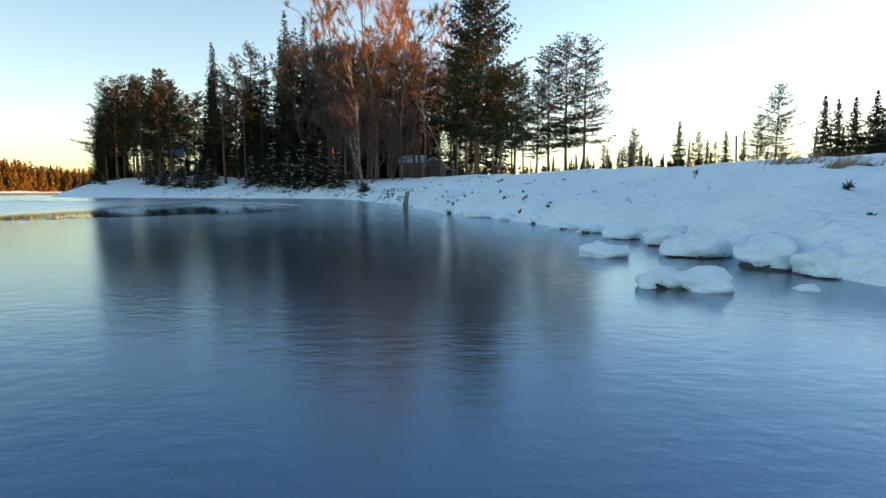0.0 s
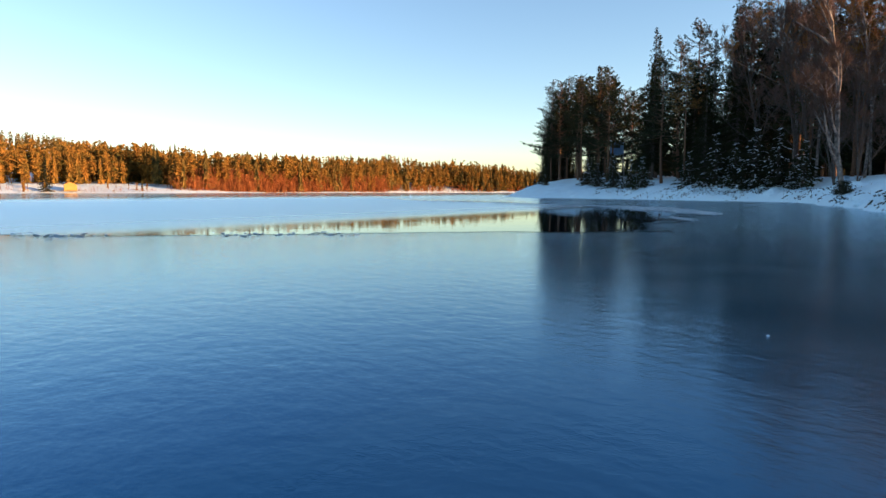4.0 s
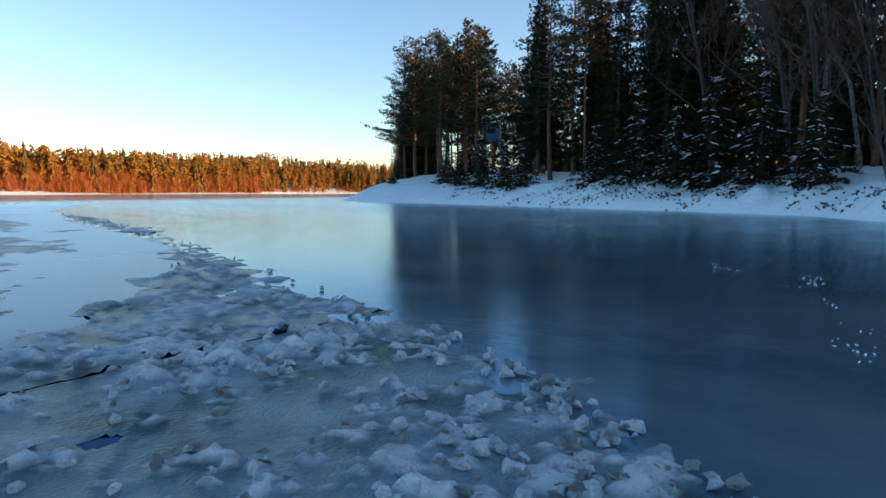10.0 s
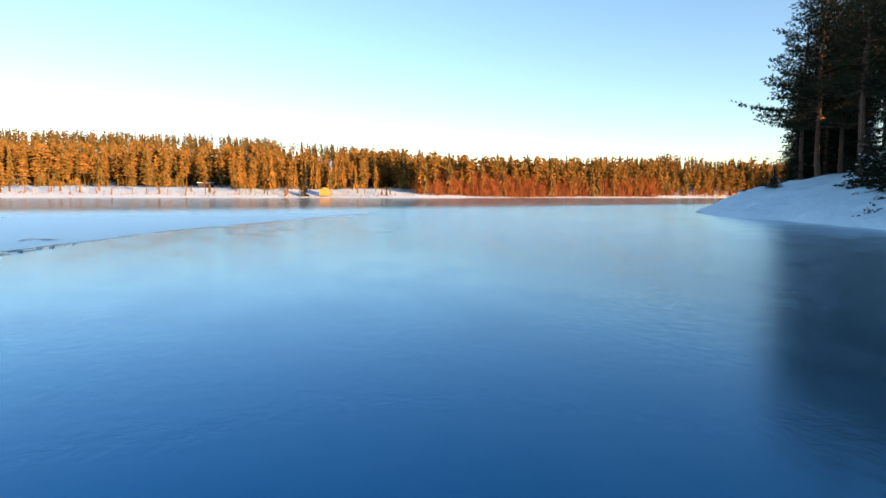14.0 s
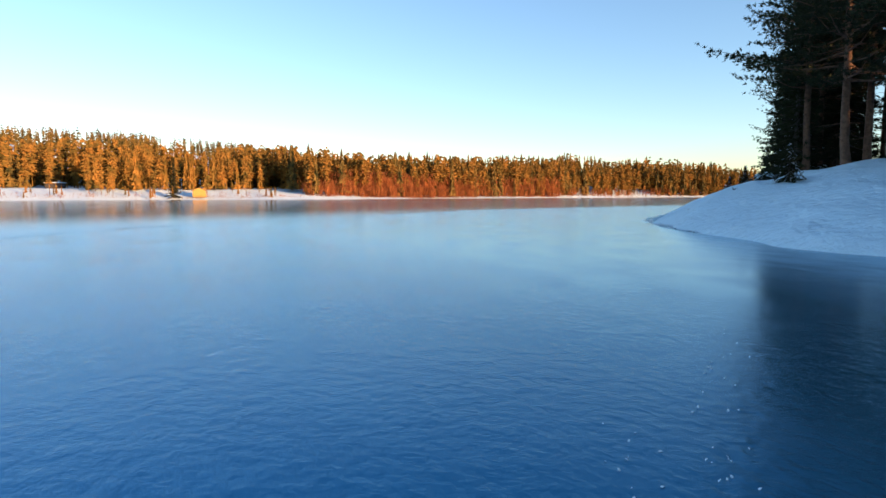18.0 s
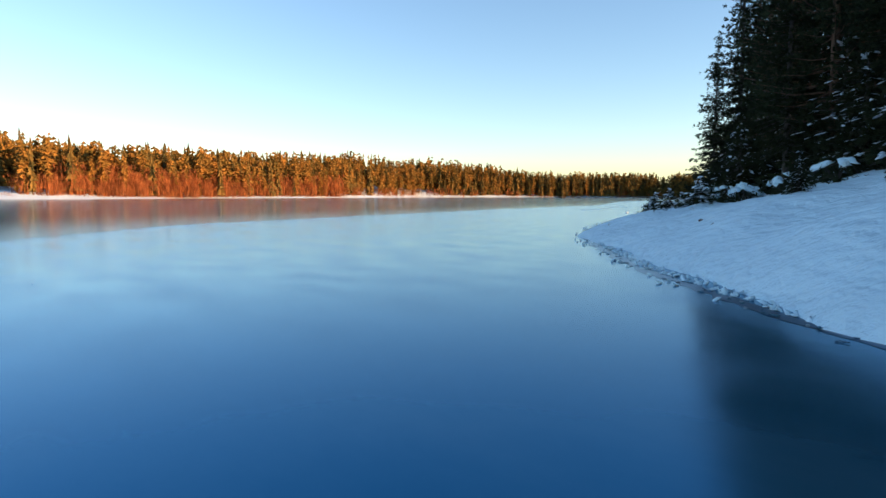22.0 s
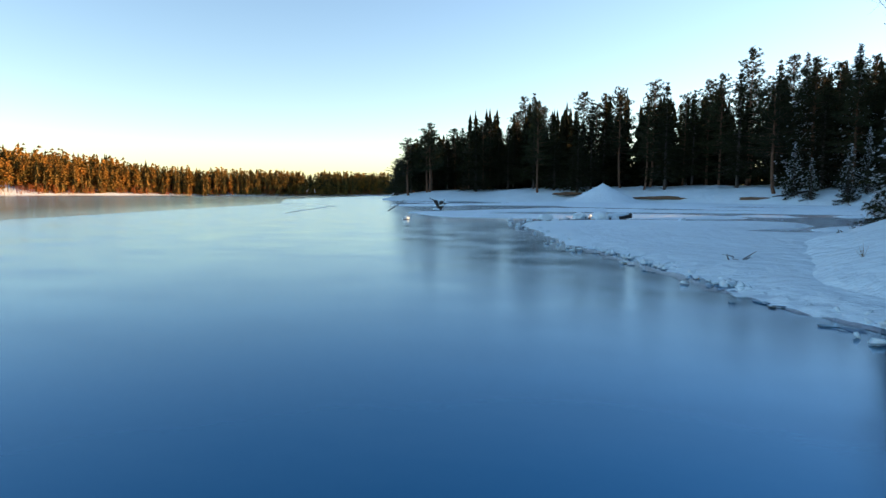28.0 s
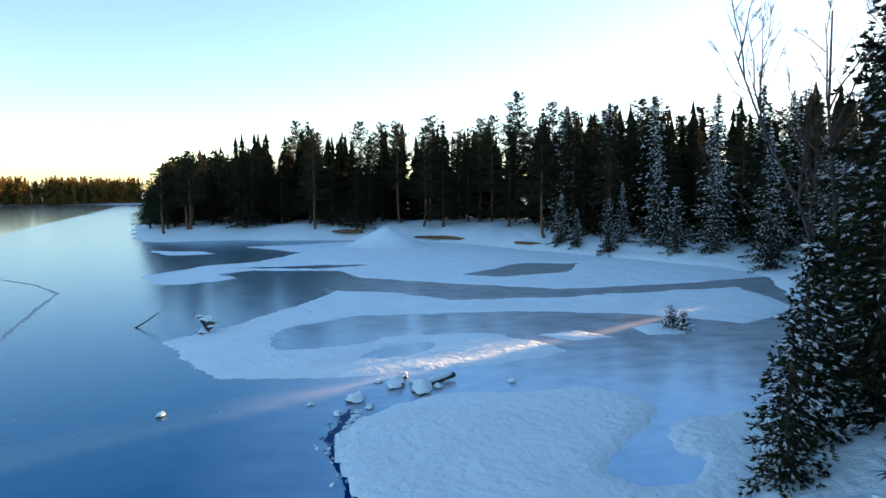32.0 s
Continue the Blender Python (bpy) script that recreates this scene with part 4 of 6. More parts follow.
for x, y, s in ((-59.3, 85.4, 0.45), (-58.3, 83.6, 0.5), (-56.6, 80.9, 0.5), (-55.4, 80.0, 0.55), (-58.9, 87.0, 0.5)):
    plant(SNOW_BUSH, x, y, s)
# dusted spruces round the bay
for x, y, s, p in ((-57.5, 94.5, 0.55, 1), (-56.5, 95.4, 0.7, 1), (-54.8, 95.7, 0.8, 2), (-53.4, 96.6, 1.15, 2), (-54.2, 94.2, 1.1, 2), (-52.2, 98.2, 1.2, 2),
                   (-41.4, 127.6, 0.8, 0), (-43.0, 130, 0.5, 0), (-39.5, 123.5, 0.75, 0), (-38.6, 119.5, 0.85, 0), (-41.5, 125.0, 0.9, 1), (-44.6, 129.0, 0.8, 1), (-46.6, 133.4, 0.8, 1), (-46.0, 131.6, 0.6, 1),
                   (-37.5, 116.5, 0.8, 0), (-40.2, 113.5, 0.75, 0), (-42.2, 111.0, 0.7, 0), (-36.0, 121, 1.1, 0), (-38, 126, 1.15, 0), (-40, 131, 1.2, 0), (-43.6, 108.6, 0.7, 0), (-46.0, 106.0, 0.6, 0), (-40.0, 117.5, 0.9, 1),
                   (-34, 117, 1.2, 0), (-36, 113, 1.2, 0), (-39.5, 109, 1.15, 0), (-34.5, 126, 1.2, 0), (-42, 135, 1.2, 0), (-44.6, 138, 1.2, 0)):
    if off_lane(x, y):
        plant(SNOWY[p], x, y, s)
plant(BAY_BIRCH, -52.9, 98.6, 0.85)
# the dark forest behind the bay
FOREST = [(-46, 134), (-50, 141.5), (-56.5, 149.5), (-67, 153), (-76, 154.5), (-83, 153.5), (-92, 178), (-103, 222), (-95, 240), (-60, 200), (-20, 170), (-18, 130), (-30, 112), (-37, 110), (-36, 127)]
made2, tries = [], 0
woods = np.random.default_rng(31)
while len(made2) < 290 and tries < 20000:
    tries += 1
    x, y = woods.uniform(-108, -18), woods.uniform(108, 238)
    if not inside(np.array([x]), np.array([y]), FOREST)[0] or not off_lane(x, y, 1.7):
        continue
    d, _ = edge_distance(np.array([x]), np.array([y]), SHORE)
    if d[0] > (32 if y < 160 else 18) or (made2 and min((x - a) ** 2 + (y - b) ** 2 for a, b in made2) < 3.4):
        continue
    made2.append((x, y))
    tall = 0.8 if y > 156 and x < -84 else 1.0
    tall *= 0.84 if y < 139 else 1.0
    tall *= 0.66 if y > 150 and x < -76 else 0.85 if x < -70 else 1.0
    if woods.uniform() < 0.5:
        plant(BACK_PINES[int(woods.integers(2))], x, y, woods.uniform(0.82, 1.05), tall=tall * woods.uniform(0.72, 0.88))
    else:
        plant(BACK_SPRUCES[woods.integers(2)], x, y, woods.uniform(0.85, 1.1), tall=tall * woods.uniform(0.62, 0.86))
# trees round the field; the unseen eastern ones are added to block the sun
EDGE = [(12, 238), (40, 214), (66, 184), (88, 150), (104, 112), (118, 70), (126, 30)]
for i in range(55):
    t = rng.uniform(0, len(EDGE) - 1.01)
    k = int(t)
    x = EDGE[k][0] + (EDGE[k + 1][0] - EDGE[k][0]) * (t - k) + rng.uniform(0, 14)
    y = EDGE[k][1] + (EDGE[k + 1][1] - EDGE[k][1]) * (t - k) + rng.uniform(0, 10)
    if off_lane(x, y):
        plant((BACK_SPRUCES if rng.uniform() < 0.6 else BACK_PINES)[int(rng.integers(2))], x, y, rng.uniform(0.7, 1.05) if k < 2 else rng.uniform(0.95, 1.4))
# heights above the ice, less the rise of the field
FIELD_TREES = [(x, y, kind, top - height(x, y)) for x, y, kind, top in ((32.6, 111.5, 'S', 12.9), (22.7, 100.5, 'P', 10.6), (47.2, 107.9, 'P', 18.2), (45.9, 111.8, 'P', 13.9), (49.6, 98.0, 'S', 14.9), (53.8, 102.4, 'S', 15.1), (55.2, 100.5, 'S', 15.0), (57.2, 98.7, 'S', 15.7), (62.3, 104.3, 'S', 15.3), (46.2, 128.0, 'S', 12.7), (44.3, 132.9, 'S', 11.4), (23.9, 131.0, 'S', 9.6))]
TALL = {'S': FIELD_SPRUCE, 'P': PINES[2]}
for x, y, kind, h in FIELD_TREES:
    plant(TALL[kind], x, y, h / (13 if kind == 'S' else 15))
for x, y, s in ((-11, 77, 0.95), (-8.5, 79, 1.0), (-6, 78, 0.9), (-4, 80, 0.95), (-1.8, 79, 0.85), (-10, 82, 1.0), (-7, 83, 1.0), (-3.5, 84, 0.95), (0.2, 77.5, 0.7), (-5, 87, 1.0), (-12.5, 80, 1.0), (-8, 76.6, 0.7), (-3.6, 76.4, 0.75)):
    plant(BACK_SPRUCES[int(x * 7) % 2], x, y, s * (0.85 if x < -4.5 else 0.5))
# low spruces added to close the foot of the gap and trim the sun streak
for k, (a, c) in enumerate(((29.2, -0.9), (30, 0.0), (29.6, 0.8), (30.6, 1.6), (31, -0.4))):
    plant(SNOWY[1], LANE[0] + a * LANE[2] + c * LANE[3], LANE[1] + a * LANE[3] - c * LANE[2], 0.42)
for x, y, s in ((2.0, 58.5, 0.62), (4.2, 62.5, 0.65), (1.2, 63.5, 0.7), (3.0, 66.5, 0.75), (-2.2, 60.0, 0.8)):
    plant(BACK_PINES[int(s * 100) % 2], x, y, s)
for p in (*PINES, BIG_PINE, NEAR_PINE, STEM_PINE, SNOW_BUSH, FIELD_SPRUCE, *SPRUCES, *SNOWY, *BUSHY, YELLOW_PINE, *BIRCHES, *ALDERS, OLD_BIRCH, BAY_BIRCH, *BACK_PINES, *BACK_SPRUCES):
    bury(p)


# ---- far woods, too many to count ----
def far_wood(name, label, places, mat, kind_of, r, rich=1.0):
    """Trees joined into one: kind_of gives each one's shape, rich its detail."""
    V = []
    for x, y, z, h in places:
        kind = kind_of(r)
        if kind < 2:       # tiers of ragged boughs: 0 spruce, pointed; 1 pine, rounder, on a bare stem
            n, rim = int(9 * rich) + 4, 10
            base = 0.05 if kind == 0 else r.uniform(0.22, 0.4)
            u = (np.arange(n) + r.uniform(-0.3, 0.3, n)) / n
            prof = 0.15 * (1 - u) ** 0.9 + 0.012 if kind == 0 else 0.165 * np.sqrt(np.clip(1 - u, 0.02, 1)) * (0.6 + 0.4 * np.minimum(1, 3.5 * u)) + 0.01
            R = prof * h * r.uniform(0.75, 1.15, n)
            zb = z + h * (base + (0.965 - base) * u)
            cx, cy = x + r.normal(size=n) * (0.004 if kind == 0 else 0.025) * h, y + r.normal(size=n) * (0.004 if kind == 0 else 0.025) * h
            a = r.uniform(0, 6.28, (n, 1)) + np.arange(rim)[None] * 2 * math.pi / rim + r.normal(size=(n, rim)) * 0.12
            rr = R[:, None] * np.where(np.arange(rim) % 2, 0.42, 1.0)[None] * r.uniform(0.65, 1.2, (n, rim))
            rimz = zb[:, None] + r.normal(size=(n, rim)) * 0.012 * h + (0.02 * h if kind else -0.0)
            P = np.stack([cx[:, None] + rr * np.cos(a), cy[:, None] + rr * np.sin(a), rimz], axis=2)
            top = np.stack([cx, cy, np.minimum(zb + (0.13 if kind == 0 else 0.075) * h, z + h * 1.02)], axis=1)
            tri = np.stack([np.broadcast_to(top[:, None], P.shape), P, np.roll(P, -1, axis=1)], axis=2).reshape(-1, 3)
            m = int(26 * rich)
            k = r.integers(0, n, m)
            fa = r.uniform(0, 6.28, m)
            C = np.column_stack([cx[k] + R[k] * 0.75 * np.cos(fa), cy[k] + R[k] * 0.75 * np.sin(fa), zb[k] + 0.01 * h])
            D = np.column_stack([np.cos(fa), np.sin(fa), np.full(m, -0.3 if kind == 0 else 0.6)])
            fr_, _ = needles(C, D, 3, 0.045 * h, 0.014 * h, 0.6, r)
            w = 0.009 * h
            tri = np.concatenate([tri, fr_, np.array([(x - w, y, z), (x + w, y, z), (x, y, z + 0.8 * h), (x, y - w, z), (x, y + w, z), (x, y, z + 0.8 * h)])])
        else:              # bare thicket: fans of thin stems
            n = 5
            C = np.column_stack([x + r.normal(size=n) * 0.7, y + r.normal(size=n) * 0.7, np.full(n, z + 0.1 * h)])
            tri, _ = needles(C, np.tile([[0, 0, 1.0]], (n, 1)), 3, 0.85 * h, 0.022 * h, 0.14, r)
            C2 = np.column_stack([x + r.normal(size=16) * 0.14 * h, y + r.normal(size=16) * 0.14 * h, z + h * r.uniform(0.3, 0.85, 16)])
            t2, _ = needles(C2, np.tile([[0, 0, 1.0]], (16, 1)), 3, 0.22 * h, 0.018 * h, 0.4, r)
            tri = np.concatenate([tri, t2])
        V.append(tri)
    V = np.concatenate(V)
    me = mesh_of(name, V, np.arange(len(V)).reshape(-1, 3), mat)
    return tagged(new(name, me), label, "forest", kind="stuff")


def along(poly, count, depth0, depth1, h0, h1, r):
    """Places at random along a line of shore, set back from it by depth0 to depth1."""
    P = np.array(poly, float)
    seg = np.hypot(*np.diff(P, axis=0).T)
    cum = np.concatenate([[0], np.cumsum(seg)])
    xs = []
    for s in r.uniform(0, cum[-1], count):
        i = max(0, min(len(seg) - 1, int(np.searchsorted(cum, s) - 1)))
        d = P[i + 1] - P[i]
        nrm = np.array([-d[1], d[0]]) / seg[i]
        xs.append(P[i] + d * (s - cum[i]) / seg[i] + nrm * r.uniform(depth0, depth1))
    xs = np.array(xs)
    zs = heights(xs[:, 0], xs[:, 1])
    return [(x, y, z - 0.2, r.uniform(h0, h1)) for (x, y), z in zip(xs, zs) if z > 0 and off_lane(x, y)]


fr = np.random.default_rng(77)
WEST = [(-242, -140), (-246, -40), (-250, 20), (-252, 64), (-246, 100), (-252, 140), (-268, 200), (-292, 270), (-300, 310), (-282, 370), (-262, 410), (-225, 450), (-180, 470), (-120, 440), (-60, 400)]
far_wood("far_pine_wood", "sunlit pine wood on the far shore", along(WEST[4:10], 640, 5, 30, 7, 18, fr) + along(WEST[:5], 320, 42, 70, 12, 20, fr) + along(WEST[8:], 300, 4, 20, 10, 15, fr) + along(WEST[:5], 26, 2, 8, 7, 13, fr) + along([(-300, 40), (-290, 130)], 110, -10, 30, 12, 17, fr), SUNLIT_PINE, lambda r: 1, fr)
far_wood("far_spruce_wood", "sunlit spruce wood on the far shore", along(WEST[4:10], 240, 5, 34, 8, 19, fr) + along(WEST[:5], 180, 44, 76, 12, 18, fr) + along(WEST[8:], 360, 4, 24, 9, 16, fr), SUNLIT_SPRUCE, lambda r: 0, fr)
far_wood("far_back_wood", "sunlit mixed wood behind the far shore", along(WEST[4:10], 620, 30, 90, 13, 19, fr) + along(WEST[:5], 330, 70, 120, 13, 20, fr) + along(WEST[8:], 760, 20, 60, 10, 17, fr), SUNLIT_PINE, lambda r: int(r.uniform() < 0.45), fr, 0.5)
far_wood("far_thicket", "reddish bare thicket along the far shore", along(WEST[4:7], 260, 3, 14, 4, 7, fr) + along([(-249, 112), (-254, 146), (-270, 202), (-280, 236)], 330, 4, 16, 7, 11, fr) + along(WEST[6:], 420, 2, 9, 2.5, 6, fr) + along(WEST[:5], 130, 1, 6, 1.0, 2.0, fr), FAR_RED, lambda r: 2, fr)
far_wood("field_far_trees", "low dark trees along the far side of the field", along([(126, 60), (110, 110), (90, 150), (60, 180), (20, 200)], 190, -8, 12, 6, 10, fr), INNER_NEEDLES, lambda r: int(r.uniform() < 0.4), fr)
far_wood("far_reeds", "dry straw-coloured reeds along the far shore", along(WEST, 620, -0.5, 3, 0.6, 1.6, fr), DRY_GRASS, lambda r: 2, fr)
far_wood("far_bushes", "bushes and young trees on the far field, coloured sunlit gold", along(WEST[:5], 70, 1, 12, 1.5, 4.5, fr) + along([(-262, 30), (-268, 60), (-268, 90)], 90, 4, 16, 9, 14, fr), SUNLIT_PINE, lambda r: int(r.uniform() < 0.5), fr)
far_wood("far_north_wood", "dark mixed wood at the far end of the lake", along([(-285, 372), (-250, 425), (-225, 452), (-180, 472), (-120, 442), (-90, 424)], 800, 1, 34, 9, 16, fr) + along([(-244, 446), (-206, 466)], 90, -8, 12, 9, 15, fr), SUNLIT_SPRUCE, lambda r: int(r.uniform() < 0.4), fr, 0.6)
far_wood("hill_wood", "wood on the low hill beyond the lake", along(WEST[:8], 1100, 100, 300, 9, 13, fr) + along(WEST[:5], 600, 130, 340, 9, 14, fr), SUNLIT_SPRUCE, lambda r: int(r.integers(2)), fr, 0.35)
# wood added mostly out of view, so that its shadow covers the near shore
EAST = [(125, 240), (142, 170), (172, 60), (178, -90)]
far_wood("field_edge_wood", "mostly unseen wood added east of the field to block the sun", along(EAST, 1300, 0, 50, 9, 15, fr), SUNLIT_SPRUCE, lambda r: int(r.integers(2)), fr, 0.5)
def back_from_shore(places, least):
    P = np.array(places)
    d, _ = edge_distance(P[:, 0], P[:, 1], SHORE)
    return [p for p, k in zip(places, d) if k > least]


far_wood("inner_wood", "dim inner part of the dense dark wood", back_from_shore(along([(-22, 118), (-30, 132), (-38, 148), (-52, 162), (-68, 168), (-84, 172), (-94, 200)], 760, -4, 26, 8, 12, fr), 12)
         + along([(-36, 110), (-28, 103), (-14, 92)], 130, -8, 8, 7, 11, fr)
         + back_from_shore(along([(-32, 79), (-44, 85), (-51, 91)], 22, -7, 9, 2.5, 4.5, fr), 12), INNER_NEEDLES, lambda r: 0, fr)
far_wood("headland_back_wood", "dark wood on the next headland", along([(-100, 214), (-105, 226), (-119, 281), (-128, 305)][::-1], 240, 3, 26, 9, 14, fr)
         + along([(-128, 310), (-116, 333), (-60, 356), (0, 384)][::-1], 220, 2, 20, 8, 13, fr) + along([(-93, 186), (-104, 222)][::-1], 60, 2, 9, 8, 11, fr) + along([(-180, 474), (-120, 446), (-60, 404), (60, 390)], 420, 2, 40, 12, 18, fr), SPRUCE_NEEDLES, lambda r: int(r.integers(2)), fr, 0.6)

# ---- small shapes ----
def box(bm, x0, y0, z0, x1, y1, z1, bevel=0.0):
    m = Matrix.Translation(((x0 + x1) / 2, (y0 + y1) / 2, (z0 + z1) / 2)) @ Matrix.Diagonal((abs(x1 - x0), abs(y1 - y0), abs(z1 - z0), 1))
    g = bmesh.ops.create_cube(bm, size=1.0, matrix=m)
    if bevel:
        es = list({e for v in g["verts"] for e in v.link_edges})
        bmesh.ops.bevel(bm, geom=es, offset=bevel, segments=1, affect='EDGES')
    return bm


def pole(points, radii, sides=7):
    V, F = [], []
    tube(points, radii, sides, V, F)
    F.append(list(range(sides))[::-1])
    bm = bmesh.new()
    vs = [bm.verts.new(v) for v in V]
    for f in F:
        bm.faces.new([vs[i] for i in f])
    return bm


def lump(seed, sx, sy, sz, sub=3, rough=0.22, cut=-0.25):
    """An uneven heap with a flat underside."""
    bm = bmesh.new()
    bmesh.ops.create_icosphere(bm, subdivisions=sub, radius=1.0)
    for v in bm.verts:
        p = v.co.copy()
        k = 1 + rough * noise.noise(p * 1.3 + Vector((seed * 3.1, seed, 0))) + rough * 0.5 * noise.noise(p * 3.1 + Vector((0, seed * 1.7, seed)))
        p *= k
        p.z = max(p.z, cut)
        v.co = Vector((p.x * sx, p.y * sy, p.z * sz))
    return bm


# ---- snow-capped stones in the shallows ----
def snowy_rock(x, y, w, d, h, seed, turn=0, z=0.0, stone=True):
    root = tagged(new("snowy_rock"), "dark shore stone under a rounded cap of snow", "rock", "snowy stones by the shore")
    root.matrix_world = pose(x, y, z, 0, 0, turn)
    if stone:
        part("stone", lump(seed + 40, w * 0.43, d * 0.43, h * 0.7, 2, 0.6, -0.4), ROCK, root, "dark wet stone", flat=False)
    cap = lump(seed, w * 0.49, d * 0.49, h * 0.72, 3, 0.55, -0.28)
    for v in cap.verts:
        v.co.z += h * 0.36
    part("snow_cap", cap, SNOW, root, flat=False)
    return root


for i, (x, y, w, d, h, a) in enumerate(((3.28, 6.02, 0.40, 0.34, 0.15, 10), (3.02, 6.10, 0.34, 0.32, 0.15, 60), (2.98, 7.85, 0.50, 0.40, 0.15, 0), (3.86, 6.05, 0.18, 0.16, 0.06, 30),
                                        (3.82, 7.95, 0.75, 0.6, 0.26, 20), (4.15, 7.2, 0.85, 0.6, 0.30, 80), (4.35, 6.75, 0.6, 0.5, 0.24, 10), (3.62, 10.0, 0.6, 0.5, 0.2, 0), (3.35, 11.2, 0.55, 0.4, 0.14, 40),
                                        (3.05, 12.0, 0.5, 0.4, 0.12, 0), (2.72, 13.6, 0.55, 0.4, 0.16, 70), (3.9, 9.1, 0.7, 0.6, 0.26, 15), (4.7, 6.1, 0.7, 0.6, 0.28, 15), (5.1, 5.3, 0.8, 0.6, 0.3, 50),
                                        (4.5, 8.3, 0.8, 0.7, 0.30, 45), (2.2, 15.0, 0.5, 0.4, 0.16, 20), (1.5, 16.4, 0.6, 0.5, 0.18, 0), (4.9, 7.4, 0.8, 0.7, 0.3, 30), (0.6, 18.6, 0.5, 0.4, 0.15, 20), (4.2, 10.4, 0.7, 0.6, 0.28, 0))):
    hz = height(x, y)
    if hz <= 0.12:
        snowy_rock(x, y, w * 0.85, d * 0.85, h * 0.85, i + 1, a, -0.02)
r4 = np.random.default_rng(4)
for i in range(34):
    t = r4.uniform(0, 1)
    y = 16 + 28 * t
    x = np.interp(y, [15.6, 18, 22, 27.2, 35, 42, 44.5], [1.9, 0.8, -0.4, -1.8, -4.5, -7, -8.6]) + r4.uniform(-0.15, 1.1)
    w = r4.uniform(0.25, 0.6)
    low = height(x, y) <= 0.1
    snowy_rock(x, y, w, w * 0.8, w * 0.35, 60 + i, r4.uniform(0, 180), -0.02 if low else height(x, y) - w * 0.25, stone=low)
# dark stone bared by the snow near the headland's point
for x, y, w, name in ((-53.1, 75.1, 0.18, 0), (-53.75, 76.1, 0.12, 1)):
    st = tagged(new("bare_stone"), "reddish dark stone half bared of snow", "rock")
    st.matrix_world = pose(x, y, height(x, y) - 0.02, 0, 0, 35)
    part("stone", lump(90 + name, w * 0.55, w * 0.4, w * 0.35, 3, 0.35, -0.3), BARE_STONE, st, flat=False)
    cap = lump(95 + name, w * 0.45, w * 0.35, w * 0.16, 2, 0.3, -0.2)
    for v in cap.verts:
        v.co += Vector((w * 0.15, w * 0.12, w * 0.28))
    part("snow_cap", cap, SNOW, st, flat=False)


# ---- scraps of turf, roots and dead grass that show through the snow ----
def scatter(n, test, box_, r):
    out = []
    while len(out) < n:
        x, y = r.uniform(box_[0], box_[1], 4000), r.uniform(box_[2], box_[3], 4000)
        d, _ = edge_distance(x, y, SHORE)
        s = np.where(inside(x, y, SHORE), d, -d)
        m = test(x, y, s)
        z = heights(x, y)
        out += [(a, b, c) for a, b, c in zip(x[m], y[m], z[m])]
    return np.array(out[:n])


bank = np.concatenate([scatter(900, lambda x, y, s: (s > 0.05) & (s < 1.5) & (fbm(x * 0.8, y * 0.8, 71) > 0.0), (-34, 3, 30, 66), r4),
                       scatter(110, lambda x, y, s: (s > 0.2) & (s < 5) & (fbm(x * 0.9, y * 0.9, 72) > 0.28), (-8, 14, 6, 44), r4)])
ax = r4.normal(size=bank.shape)
ax[:, 2] = 0
v, f = needles(bank, ax * 0.6 + np.array([0, 0, 0.25]), 26, 0.11, 0.028, 1.2, r4)
tagged(new("turf_scraps", mesh_of("turf_scraps", v, f, MOSS)), "dark scraps of turf and roots on the snowy bank", "turf", kind="stuff")
tuft = np.concatenate([scatter(260, lambda x, y, s: (s > 0.6) & (s < 11) & (fbm(x * 0.5, y * 0.5, 75) > 0.1), (-8, 18, 5, 46), r4),
                       scatter(60, lambda x, y, s: (s > 0.4) & (s < 5), (-62, -50, 78, 98), r4)])
lean = r4.normal(size=tuft.shape) * 0.35 + np.array([0, 0, 1.0])
v, f = needles(tuft + np.array([0, 0, -0.02]), lean, 12, 0.2, 0.0045, 0.3, r4)
tagged(new("dry_grass", mesh_of("dry_grass", v, f, DRY_GRASS)), "thin tufts of dry pale grass in the snow", "grass", kind="stuff")
big = np.array([(8.6, 17.5, 0), (9.2, 17.9, 0), (7.4, 12.6, 0), (8.9, 17.2, 0), (7.7, 12.9, 0)], float)
big[:, 2] = heights(big[:, 0], big[:, 1])
v, f = needles(np.repeat(big, 14, 0) + r4.normal(size=(70, 3)) * np.array([0.25, 0.25, 0.02]), np.tile(np.array([[0.5, -0.2, 0.5]]), (70, 1)), 12, 0.45, 0.01, 0.35, r4)
tagged(new("grass_tussock", mesh_of("grass_tussock", v, f, DRY_GRASS)), "bent tussocks of dry pale grass in the snow", "grass", kind="stuff")

# moss round the old birch's foot
foot = tagged(new("mossy_foot"), "dark moss and twigs round the birch's foot", "moss")
foot.matrix_world = pose(-7.6, 44.55, height(-7.6, 44.55) - 0.1)
fr_ = np.random.default_rng(51)
mc = fr_.normal(size=(420, 3)) * np.array([0.15, 0.15, 0.0]) + np.column_stack([np.zeros(420), np.zeros(420), fr_.uniform(0.0, 0.75, 420) ** 1.3])
v, f = needles(mc, np.tile([[0, 0, -0.3]], (420, 1)) + mc * np.array([3.0, 3.0, 0]), 6, 0.16, 0.03, 0.7, fr_)
tagged(piece("moss", mesh_of("moss", v, f, MOSS), foot), kind="stuff")
for k in range(9):
    a = k * 0.7
    part("twig", pole([(0, 0, 0.1), (0.35 * math.cos(a), 0.35 * math.sin(a), 0.22), (0.7 * math.cos(a), 0.7 * math.sin(a), 0.2 + 0.05 * (k % 3))], [0.03, 0.018, 0.006], 4), MOSS, foot)

